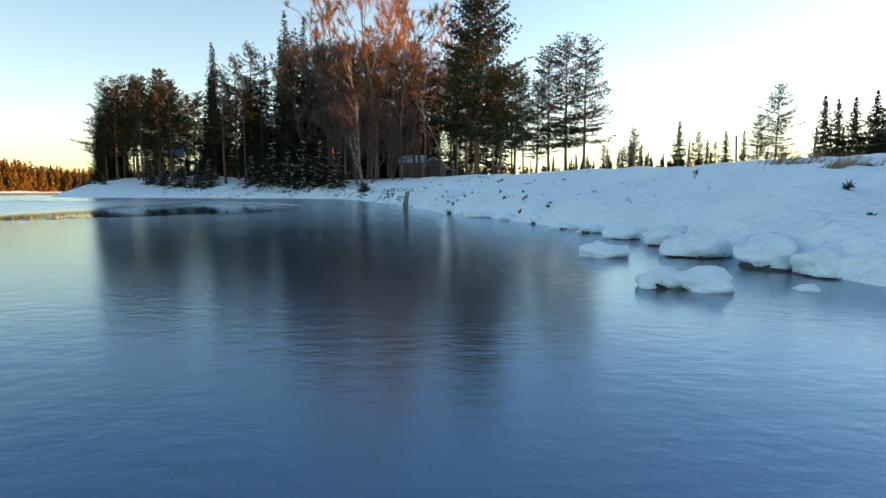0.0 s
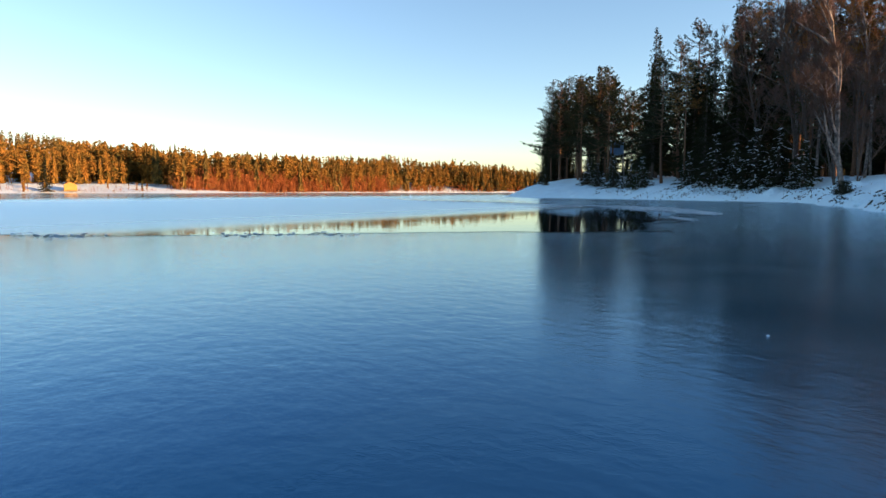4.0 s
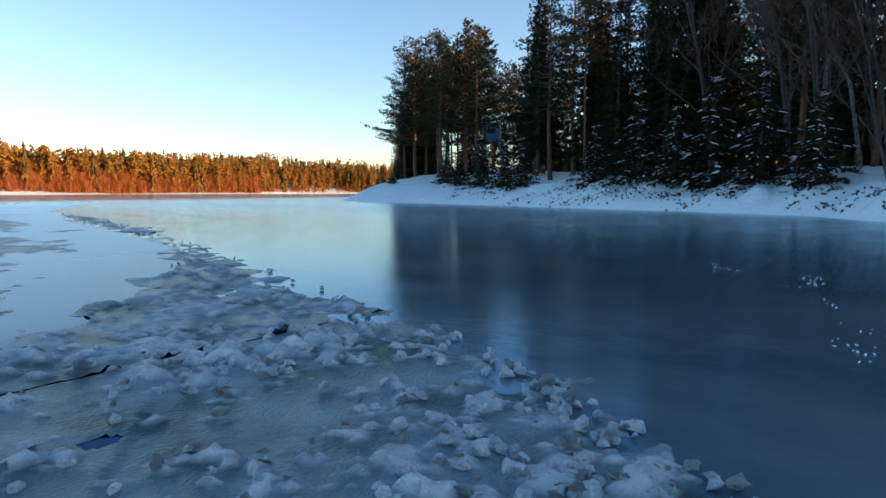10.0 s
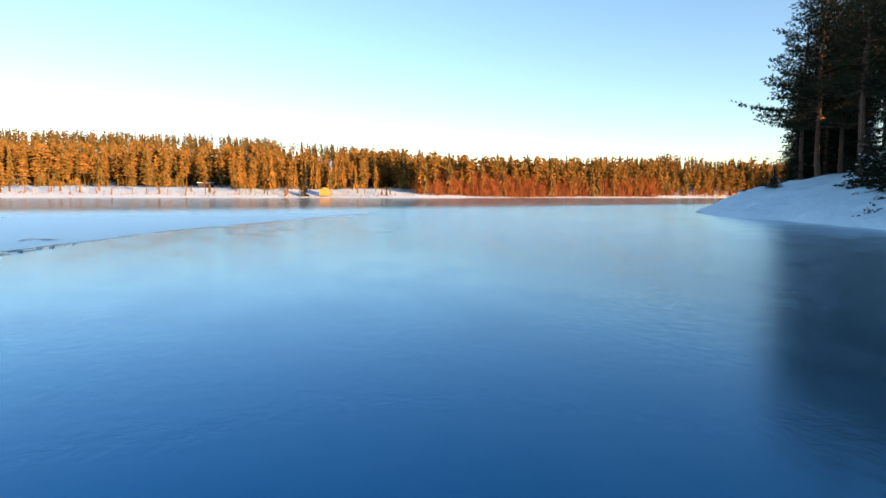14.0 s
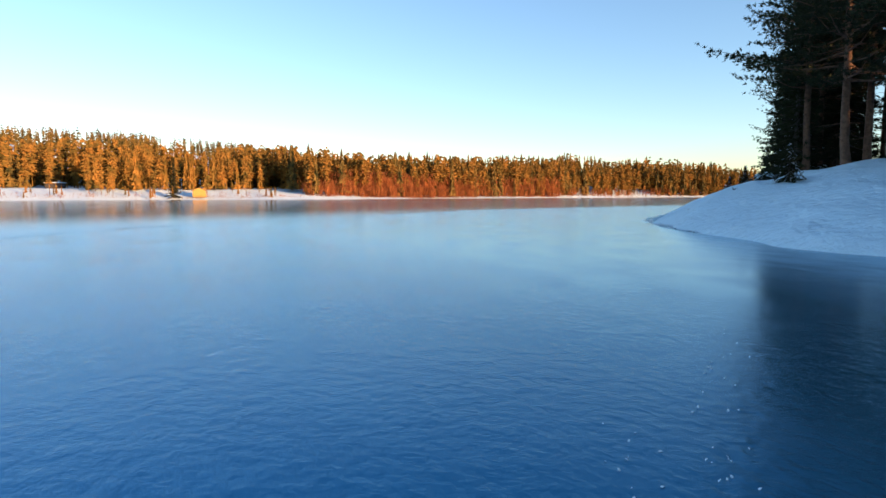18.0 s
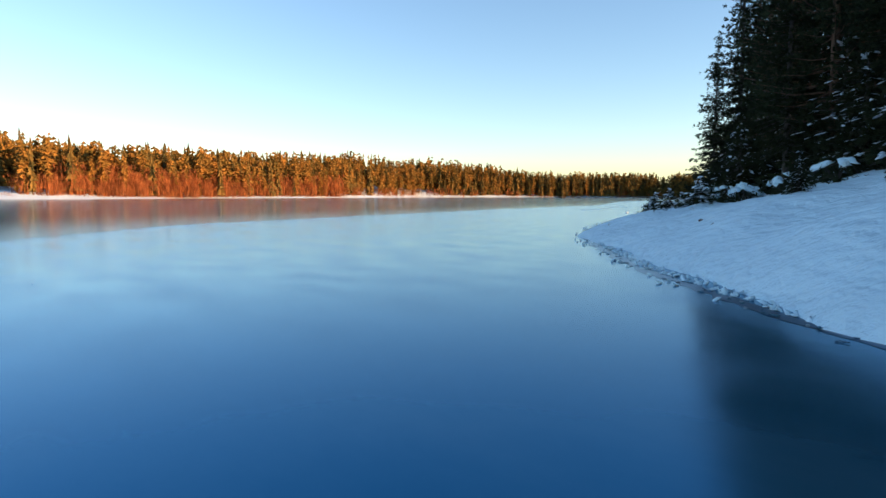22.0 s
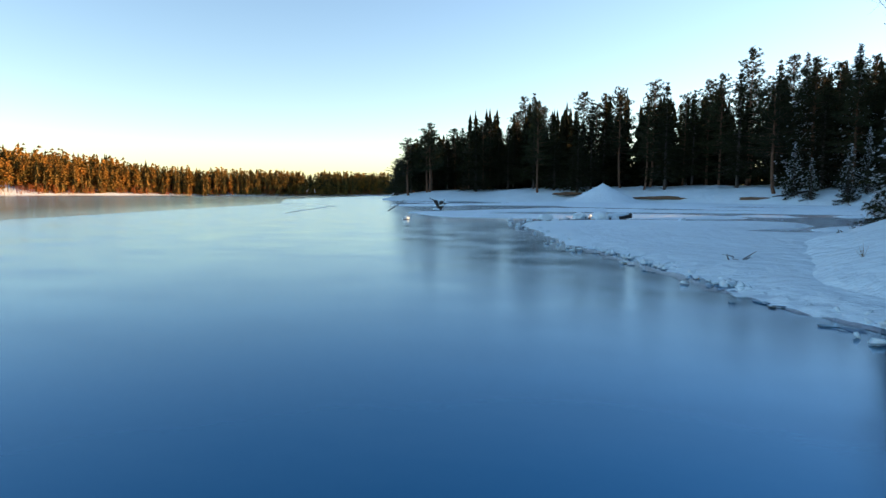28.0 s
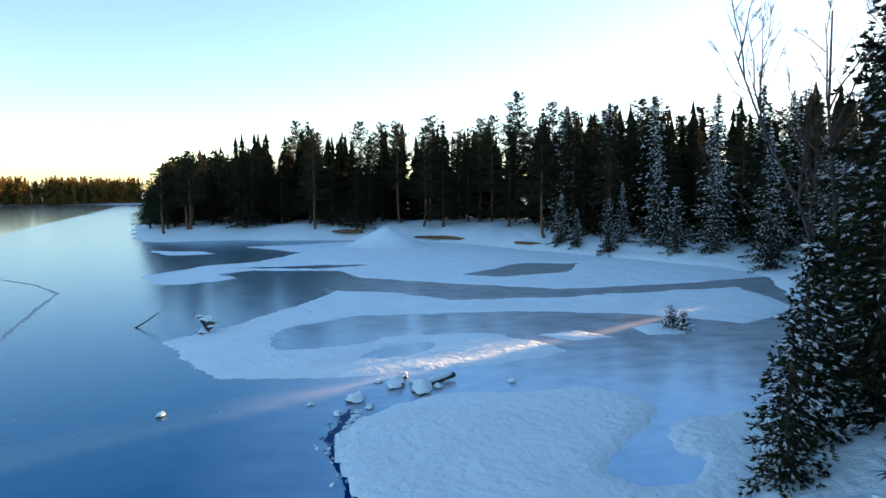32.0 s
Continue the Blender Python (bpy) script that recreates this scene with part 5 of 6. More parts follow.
# ---- the post that stands in the ice ----
stump = tagged(new("broken_post"), "weathered forked post standing frozen at the shore", "post")
stump.matrix_world = pose(-1.95, 27.4, -0.1, 4, 3, 20)
part("post", pole([(0, 0, 0), (0.01, 0, 0.3), (0.03, 0.01, 0.55), (0.02, 0.02, 0.72)], [0.13, 0.11, 0.085, 0.04], 9), GREY_WOOD, stump, flat=False)
part("splinter", pole([(0.05, -0.04, 0.35), (0.10, -0.05, 0.62), (0.12, -0.04, 0.8)], [0.05, 0.035, 0.01], 6), GREY_WOOD, stump)
part("snow_cap", lump(8, 0.15, 0.12, 0.08), SNOW, stump, flat=False)

# ---- fence along the field ----
FENCE = [(14.6 - 7.1 * k / 5 - 0.25 * (k % 2), 28.3 + 17.7 * k / 5) for k in range(-3, 12)]
for k, (x, y) in enumerate(FENCE):
    post = tagged(new("fence_post"), "grey round fence post standing in the snowy field", "fence post", "posts of the field fence")
    post.matrix_world = pose(x, y, height(x, y) - 0.2, (k * 37 % 7) - 3, (k * 53 % 7) - 3, 0)
    part("post", pole([(0, 0, 0), (0, 0, 0.8), (0, 0, 1.6)], [0.05, 0.046, 0.042], 8), FENCE_WOOD, post, flat=False)
    part("insulator", pole([(0.05, 0, 1.15), (0.1, 0, 1.15)], [0.015, 0.012], 5), DARK_WOOD, post)
wire = tagged(new("fence_wire"), "thin steel wire strung between the fence posts", "wire")
for hz in (0.55, 0.95):
    part("strand", pole([(x, y, height(x, y) + hz) for x, y in FENCE], [0.004] * len(FENCE), 3), GREY_WOOD, wire)


# ---- log sheds under the trees ----
def log_shed(x, y, turn, w, d, wall, roof, label, door):
    root = tagged(new("log_shed"), label, "shed")
    root.matrix_world = pose(x, y, height(x, y) - 0.1, 0, 0, turn)
    n = max(6, int(wall / 0.23))
    r = wall / n / 2 * 0.93
    for i in range(n):
        z = 0.1 + wall / n * (i + 0.5)
        for yy in (-d / 2, d / 2):
            if door and yy < 0 and 0.3 < z < 1.55:
                part("log", pole([(-w / 2 - 0.18, yy, z), (door[0], yy, z)], [r, r * 0.95], 8), LOG_WOOD, root, flat=False)
                part("log", pole([(door[1], yy, z), (w / 2 + 0.18, yy, z)], [r * 0.95, r], 8), LOG_WOOD, root, flat=False)
            else:
                part("log", pole([(-w / 2 - 0.18, yy, z), (w / 2 + 0.18, yy, z)], [r, r * 0.95], 8), LOG_WOOD, root, flat=False)
        for xx in (-w / 2, w / 2):
            part("log", pole([(xx, -d / 2 - 0.18, z + r * 0.6), (xx, d / 2 + 0.18, z + r * 0.6)], [r, r * 0.95], 8), LOG_WOOD, root, flat=False)
    top = 0.1 + wall
    for yy in (-d / 2, d / 2):       # gables
        bm = bmesh.new()
        v = [bm.verts.new(p) for p in ((-w / 2, yy - 0.05, top), (w / 2, yy - 0.05, top), (0, yy - 0.05, top + roof), (-w / 2, yy + 0.05, top), (w / 2, yy + 0.05, top), (0, yy + 0.05, top + roof))]
        for q_ in ((0, 1, 2), (5, 4, 3), (0, 3, 4, 1), (1, 4, 5, 2), (2, 5, 3, 0)):
            bm.faces.new([v[k] for k in q_])
        part("gable", bm, LOG_WOOD, root)
    for sx in (-1, 1):
        for nm, off, th, mt, ov in (("roof_slope", 0.03, 0.05, GREY_WOOD, 0.35), ("roof_snow", 0.09, 0.09, SNOW, 0.28)):
            bm = bmesh.new()
            slope = math.atan2(roof, w / 2)
            ln = math.hypot(roof, w / 2) + ov
            box(bm, 0, -d / 2 - ov, off, ln, d / 2 + ov, off + th, 0.02)
            bmesh.ops.transform(bm, verts=bm.verts, matrix=Matrix.Translation((0, 0, top + roof)) @ Matrix.Rotation(slope, 4, 'Y'))
            if sx < 0:
                bmesh.ops.transform(bm, verts=bm.verts, matrix=Matrix.Diagonal((-1, 1, 1, 1)))
                bmesh.ops.reverse_faces(bm, faces=bm.faces)
            part(nm, bm, mt, root)
    if door:
        bm = bmesh.new()
        for k in range(4):
            a = door[0] + (door[1] - door[0]) * k / 4
            box(bm, a + 0.008, -d / 2 - 0.05, 0.25, a + (door[1] - door[0]) / 4 - 0.008, -d / 2 - 0.02, 1.6)
        dr = part("door", bm, GREY_WOOD, root, "grey board door")
        part("door_handle", box(bmesh.new(), door[1] - 0.16, -d / 2 - 0.1, 0.9, door[1] - 0.12, -d / 2 - 0.05, 1.05), DARK_WOOD, dr)
    return root


log_shed(-7.7, 69.8, 86, 2.6, 2.3, 1.85, 0.7, "weathered grey log shed with snow on the roof", None)
log_shed(-5.9, 72.0, 12, 2.5, 2.6, 1.7, 0.75, "small log shed with a boarded door under birches", (-1.1, -0.45))
# a rail frame with one thick post
rack = tagged(new("rail_frame"), "grey timber frame with a thick post and braces", "frame")
rack.matrix_world = pose(-4.0, 68.9, height(-4, 68.9) - 0.1, 0, 0, 5)
part("thick_post", pole([(0.75, 0, 0), (0.75, 0, 1.0), (0.75, 0, 1.95)], [0.2, 0.18, 0.17], 9), GREY_WOOD, rack, flat=False)
part("snow_cap", (lambda b: (bmesh.ops.translate(b, verts=b.verts, vec=(0.75, 0, 1.98)), b)[1])(lump(3, 0.2, 0.2, 0.1, 2)), SNOW, rack, flat=False)
for z in (0.6, 1.15):
    part("rail", pole([(-0.95, 0, z), (0.75, 0, z + 0.03)], [0.05, 0.045]), GREY_WOOD, rack)
part("rail", pole([(0.75, 0, 1.2), (1.3, 0.1, 1.2)], [0.05, 0.045]), GREY_WOOD, rack)
for x0, x1 in ((-0.95, -0.95), (-0.4, -0.7), (-0.5, -0.5), (1.35, 0.95), (1.5, 1.1), (1.3, 1.3)):
    part("brace", pole([(x0, -0.1, 0), (x1, 0, 1.25)], [0.05, 0.045]), GREY_WOOD, rack)

# ---- the far bank: yellow hut, dark spruce ----
hut = tagged(new("yellow_hut"), "small yellow hut with a snowy roof on the far bank", "hut")
hut.matrix_world = pose(-257.5, 64.5, height(-257.5, 64.5) - 0.5, 0, 0, 80)
part("walls", box(bmesh.new(), -2.1, -1.7, 0, 2.1, 1.7, 2.1, 0.03), YELLOW_PAINT, hut)
bm = bmesh.new()
v = [bm.verts.new(p) for p in ((-2.3, -2.0, 2.1), (2.3, -2.0, 2.1), (0, -2.0, 3.2), (-2.3, 2.0, 2.1), (2.3, 2.0, 2.1), (0, 2.0, 3.2))]
for q_ in ((0, 1, 2), (5, 4, 3), (0, 3, 4, 1), (1, 4, 5, 2), (2, 5, 3, 0)):
    bm.faces.new([v[k] for k in q_])
part("roof", bm, YELLOW_PAINT, hut)
win = part("window", box(bmesh.new(), 2.08, -0.6, 1.0, 2.16, 0.6, 1.8), DARK_WOOD, hut, "small dark window")
part("window_frame", box(bmesh.new(), 2.06, -0.75, 0.88, 2.12, 0.75, 1.92), WHITE_PAINT, win)
red = tagged(new("boathouse"), "small dark boathouse among trees across the lake", "hut")
red.matrix_world = pose(-290, 18, height(-290, 18) - 0.3, 0, 0, 70)
part("walls", box(bmesh.new(), -2.5, -2, 0, 2.5, 2, 2.2, 0.05), DARK_WOOD, red)
part("roof", box(bmesh.new(), -2.8, -2.4, 2.2, 2.8, 2.4, 2.4, 0.05), SNOW, red)
ob = spruce(601, 13, 0.03, 2.6, 0.0, step=0.6, k=5, leaf=(0.6, 0.2), gap=0.5, label="dark dense spruce beside the yellow hut")
ob.matrix_world = pose(-256, 56.5, height(-256, 56.5) - 0.2)


# ---- snow lying on the ice of the bay ----
def snow_patch(outline, holes=(), thick=0.05, step=0.14, seed=1, waver=0.35):
    P = np.array(outline)
    xs = np.arange(P[:, 0].min() - 1, P[:, 0].max() + 1, step)
    ys = np.arange(P[:, 1].min() - 1, P[:, 1].max() + 1, step)
    X, Y = np.meshgrid(xs, ys)
    X, Y = X.ravel(), Y.ravel()
    d, _ = edge_distance(X, Y, outline)
    s = np.where(inside(X, Y, outline), d, -d)
    for hole in holes:
        d, _ = edge_distance(X, Y, hole)
        s = np.minimum(s, np.where(inside(X, Y, hole), -d, d))
    s += waver * fbm(X * 0.6, Y * 0.6, seed) + 0.10 * fbm(X * 3, Y * 3, seed + 5)
    Z = np.where(s > -0.05, 0.006 + thick * smooth(-0.05, 0.35, s) + smooth(0.1, 1.2, s) * (0.05 * fbm(X * 0.9, Y * 0.9, seed + 9) + 0.02 * fbm(X * 1.9, Y * 1.9, seed + 12, 2)), -0.03)
    n = len(xs)
    q_ = (np.arange(len(ys) - 1)[:, None] * n + np.arange(n - 1)[None, :]).ravel()
    m = np.maximum.reduce([s[q_], s[q_ + 1], s[q_ + n], s[q_ + n + 1]]) > -0.05
    q_ = q_[m]
    faces = np.column_stack([q_, q_ + 1, q_ + n + 1, q_ + n])
    used, inv = np.unique(faces, return_inverse=True)
    me = mesh_of("snow_patch", np.column_stack([X, Y, Z])[used], inv.reshape(-1, 4), SNOW, flat=False)
    return tagged(new("snow_patch", me), "low wind-drifted patch of snow on the ice", "snow patch", "snow patches in the bay")


snow_patch([(-60.6, 84), (-61.8, 87), (-62.55, 89.9), (-63.2, 92.5), (-63.85, 95.5), (-64.3, 98.1), (-63.1, 99.9), (-61.8, 100.3), (-58.9, 100.1), (-57.3, 99.4), (-57.4, 98.6), (-58.4, 97.4), (-59.2, 96.6), (-59.7, 95.8), (-59.4, 95.4),
            (-58.6, 95.3), (-58.0, 95.9), (-58.2, 96.6), (-57.5, 97.7), (-56.4, 97.9), (-55.2, 98.4), (-54.5, 97), (-56, 93), (-58, 88)], seed=3, thick=0.06)
snow_patch([(-69.8, 106.9), (-68.1, 103.4), (-67.1, 102.4), (-64.3, 101.9), (-61.2, 102.4), (-59, 102.9), (-57.7, 103.5), (-57.9, 104.9), (-59.6, 106.3), (-62.8, 106.1), (-64.9, 104.8), (-66.3, 105.1), (-66.8, 106.7),
            (-66.2, 108.3), (-64.3, 109.7), (-62.1, 110.1), (-57.7, 109.5), (-53.4, 108.5), (-50, 106), (-46, 108), (-45, 113.5), (-54.2, 112.4), (-59.4, 112.8), (-61.7, 115.2), (-64.4, 116.2), (-65.6, 113.3), (-68.3, 108.8)],
           [[(-63.7, 103.9), (-62.7, 105.0), (-61.4, 105.1), (-61.5, 104.1), (-62.4, 103.6)]], seed=13)
snow_patch([(-57.9, 105.5), (-56.2, 105.9), (-55.4, 104.8), (-56.8, 104.4)], seed=23, waver=0.15)
snow_patch([(-54.3, 106), (-53, 106.5), (-52, 106), (-53, 104.9), (-54.1, 104.9)], seed=33, waver=0.15)
snow_patch([(-75.9, 123.9), (-74.2, 120.8), (-72.2, 120), (-69.9, 122), (-71.6, 124), (-69.8, 125.6), (-64.4, 124.2), (-63.1, 120.7), (-58.5, 117.6), (-53.9, 114.8), (-46, 115.2), (-40, 117), (-41, 121), (-44.5, 127.4), (-48.6, 134),
            (-52.6, 141.5), (-58.7, 148), (-65.6, 146.5), (-72.6, 143.2), (-67.5, 137), (-70, 130.5), (-73.2, 128.5)], [[(-57.5, 121), (-52, 126), (-48.5, 125), (-51, 120.8), (-55.4, 119.4)], [(-72, 127), (-66, 125.6), (-61, 127.2), (-66, 127.6)]], seed=43, step=0.2)
snow_patch([(-80.1, 141.1), (-77.7, 137.1), (-74.3, 137.3), (-75.5, 139.6)], seed=53, step=0.2)
heap = tagged(new("snow_heap"), "smooth cone-shaped heap of snow on the ice", "snow heap")
heap.matrix_world = pose(-60.3, 142, 0)
bm = lump(12, 4.2, 3.6, 1.0, 4, 0.12, 0.0)
for v in bm.verts:
    k = math.hypot(v.co.x / 4.2, v.co.y / 3.6)
    v.co.z = 1.9 * max(0.0, 1 - k) ** 1.25 - 0.02 if v.co.z > 0 else -0.05
part("snow_cone", bm, SNOW, heap, flat=False)
sand = tagged(new("sandy_scarp"), "bare brown sandy scarp under the forest edge", "bank")
for k, (x, y, w) in enumerate(((-54.8, 144.9, 2.0), (-63.5, 150.8, 1.2), (-48.6, 136.2, 1.0))):
    bm = lump(30 + k, w * 1.3, 0.35, 0.2, 3, 0.6, -0.4)
    bmesh.ops.transform(bm, verts=bm.verts, matrix=pose(x, y, height(x, y) - 0.02, 0, 0, (-45, -15, -58)[k]))
    part("sand", bm, SAND, sand, flat=False)
log = tagged(new("fallen_tree"), "fallen bare tree lying down the bank", "log")
log.matrix_world = pose(-46.8, 133.0, 0.5, 0, 0, 200)
part("stem", pole([(-3, 0, 0.9), (-1, 0.1, 0.5), (1.6, 0.0, 0.15)], [0.1, 0.08, 0.04]), DARK_WOOD, log)
for k in range(5):
    part("limb", pole([(-1.5 + k * 0.6, 0.1, 0.6 - k * 0.1), (-1.2 + k * 0.6, 0.5 * (-1) ** k, 0.9 - k * 0.1)], [0.03, 0.008], 4), DARK_WOOD, log)

# ---- stones, roots and a stick frozen in the bay ----
for i, (x, y, w) in enumerate(((-63.9, 100.1, 0.42), (-62.9, 101.0, 0.5), (-62.35, 100.5, 0.6), (-62.4, 101.1, 0.3), (-63.3, 101.4, 0.2), (-61.9, 100.7, 0.25), (-60.05, 100.8, 0.22), (-64.3, 99.3, 0.2), (-63.6, 99.6, 0.18), (-68.0, 99.9, 0.22), (-63.8, 100.6, 0.16), (-62.7, 101.7, 0.3), (-64.9, 100.0, 0.14))):
    snowy_rock(x, y, w, w * 0.75, w * 0.42, 120 + i, i * 47)
drift = tagged(new("snowy_log"), "short broken log with snow along its top", "log")
drift.matrix_world = pose(-61.85, 101.1, 0.06, 0, -8, 25)
part("log", pole([(-0.55, 0, 0), (0, 0.02, 0.02), (0.5, 0, 0)], [0.08, 0.09, 0.07], 9), DARK_WOOD, drift, flat=False)
bm = lump(15, 0.5, 0.1, 0.09, 3, 0.2, -0.2)
bmesh.ops.translate(bm, verts=bm.verts, vec=(-0.05, 0, 0.06))
part("snow_cap", bm, SNOW, drift, flat=False)
root_ = tagged(new("snowy_root"), "upturned root with snow on it, frozen in", "root")
root_.matrix_world = pose(-68.7, 107.9, 0.0)
r5 = np.random.default_rng(5)
for k in range(11):
    a, up = r5.uniform(0, 6.28), r5.uniform(0.05, 0.6)
    ln = r5.uniform(0.3, 0.6)
    part("limb", pole([(0, 0, 0.1), (ln * 0.6 * math.cos(a), ln * 0.6 * math.sin(a), up * 0.9), (ln * math.cos(a), ln * math.sin(a), up)], [0.06, 0.04, 0.015], 5), DARK_WOOD, root_)
    bm = lump(k, 0.15, 0.09, 0.06, 2)
    bmesh.ops.translate(bm, verts=bm.verts, vec=(ln * 0.6 * math.cos(a), ln * 0.6 * math.sin(a), up * 0.9 + 0.04))
    part("snow_cap", bm, SNOW, root_, flat=False)
stick = tagged(new("leaning_stick"), "thin bare stick leaning out of the ice", "stick")
stick.matrix_world = pose(-71.3, 109.3, -0.05)
part("stick", pole([(-0.25, 0, 0), (0.2, 0, 0.25), (0.62, 0.05, 0.55)], [0.03, 0.025, 0.012], 6), DARK_WOOD, stick)
for x, y, h in ((-53.0, 105.6, 0.75), (-52.75, 105.25, 0.6)):
    ob = spruce(int(700 - x), h, 0.08, 0.28, 0.5, r0=0.015, step=0.09, k=5, leaf=(0.1, 0.02), gap=0.07, heap=(0.05, 0.03, 0.015), label="tiny spruce sapling with snow on the ice islet")
    ob.matrix_world = pose(x, y, 0.03)
# brushwood poking out of the snow on the low shore
for i, (x, y, w) in enumerate(((-61.45, 89.2, 0.35), (-61.1, 89.1, 0.15), (-59.5, 91.7, 0.15), (-59.9, 83.4, 0.3), (-59.5, 82.7, 0.35), (-59.0, 81.6, 0.35), (-58.7, 81.3, 0.22), (-56.2, 79.9, 0.28), (-47.6, 71.2, 0.3), (-48.3, 69.8, 0.12))):
    b = tagged(new("brushwood"), "dark twigs and a stub poking from the snow", "brushwood", "brushwood on the low shore")
    b.matrix_world = pose(x, y, max(height(x, y), 0.05) - 0.03, 0, 0, i * 61)
    part("stub", lump(i, w * 0.22, w * 0.12, w * 0.16, 2, 0.6, -0.3), MOSS, b)
    for k in range(4):
        a = k * 1.7 + i
        part("twig", pole([(w * 0.2 * math.sin(a * 3), 0, 0), (w * 0.3 * math.cos(a), w * 0.3 * math.sin(a), w * 0.22), (w * 0.55 * math.cos(a + 0.6), w * 0.4 * math.sin(a + 0.6), w * (0.2 + 0.08 * k))], [0.009, 0.006, 0.002], 4), DARK_WOOD, b)
    part("stub", lump(i + 9, w * 0.14, w * 0.1, w * 0.14, 2, 0.6, -0.3), MOSS, b).location = (w * 0.3, w * 0.12, 0)


# snow-bent low bushes at the foot of the wood on the point
def bent_bush(x, y, w, seed):
    r = np.random.default_rng(seed)
    root = tagged(new("bent_bush"), "low bush bent down under clumps of snow", "bush", "bent bushes on the point")
    root.matrix_world = pose(x, y, height(x, y) - 0.05)
    for k in range(7):
        a, ln = r.uniform(0, 6.28), w * r.uniform(0.5, 1.0)
        o = np.array([math.cos(a), math.sin(a), 0])
        pts = [(0, 0, 0), tuple(o * ln * 0.45 + (0, 0, w * r.uniform(0.4, 0.7))), tuple(o * ln + (0, 0, w * r.uniform(0.1, 0.35)))]
        part("branch", pole(pts, [0.02, 0.014, 0.004], 4), DARK_WOOD, root)
        bm = lump(seed + k, w * 0.24, w * 0.12, w * 0.08, 2, 0.8, -0.3)
        bmesh.ops.transform(bm, verts=bm.verts, matrix=pose(pts[1][0] * 1.2, pts[1][1] * 1.2, pts[1][2] * 0.95, 0, r.uniform(5, 35), math.degrees(a)))
        part("snow_clump", bm, SNOW, root, flat=False)
    C = np.array([(r.normal() * w * 0.35, r.normal() * w * 0.35, r.uniform(0, w * 0.5)) for _ in range(90)])
    v_, f_ = needles(C, r.normal(size=C.shape) * 0.5 + np.array([0, 0, -0.2]), 6, 0.16, 0.02, 0.6, r)
    tagged(piece("foliage", mesh_of("foliage", v_, f_, SPRUCE_NEEDLES), root), kind="stuff")


for i, (x, y, w) in enumerate(((-58.6, 90.6, 0.6), (-57.9, 89.0, 0.7), (-58.2, 87.2, 0.65), (-57.2, 85.6, 0.8), (-56.6, 84.0, 0.7), (-55.6, 82.6, 0.8), (-54.6, 80.8, 0.9), (-53.4, 79.6, 0.7), (-52.0, 78.2, 0.7), (-50.0, 75.8, 0.6), (-57.6, 92.6, 0.6))):
    bent_bush(x, y, w, 70 + i)


# a small blue hide on poles among the pines
hide = tagged(new("hunting_hide"), "small pale blue hide on tall poles among pines", "hide")
hide.matrix_world = pose(-41, 80, height(-41, 80) - 0.1, 0, 0, 30)
part("cabin", box(bmesh.new(), -0.8, -0.8, 2.9, 0.8, 0.8, 4.5, 0.03), BLUE_PAINT, hide)
part("roof", box(bmesh.new(), -1.0, -1.0, 4.5, 1.0, 1.0, 4.58, 0.02), GREY_WOOD, hide)
part("roof_snow", box(bmesh.new(), -0.95, -0.95, 4.58, 0.95, 0.95, 4.7, 0.04), SNOW, hide)
part("window", box(bmesh.new(), -0.4, -0.83, 3.7, 0.4, -0.79, 4.1), DARK_WOOD, hide, "dark viewing slit")
for sx in (-1, 1):
    for sy in (-1, 1):
        part("leg", pole([(sx * 0.95, sy * 0.95, 0), (sx * 0.72, sy * 0.72, 2.95)], [0.07, 0.06]), GREY_WOOD, hide)

# ---- the band of slush where ice and water meet ----
BAND = [(-6.7, 26.9), (-7.9, 28.35), (-9.05, 28.95), (-9.85, 29.6), (-10.8, 30.2), (-12.3, 31.5), (-15.5, 34.2), (-18.5, 36.0), (-26.6, 38), (-36, 41), (-28, 39.4), (-22, 37.7), (-17.4, 36.1), (-13.6, 34.7), (-11.9, 34.1),
        (-10.4, 33.2), (-9.2, 31.7), (-8.5, 30.8), (-7.6, 29.6), (-6.5, 28.0)]


def lumpiness(X, Y):
    """Where the slush is heaped: above 0 on the white lumps."""
    return fbm(X * 12, Y * 12, 87) + 0.6 * fbm(X * 27, Y * 27, 88) + 0.6 * fbm(X * 1.6, Y * 1.6, 83) - 0.2


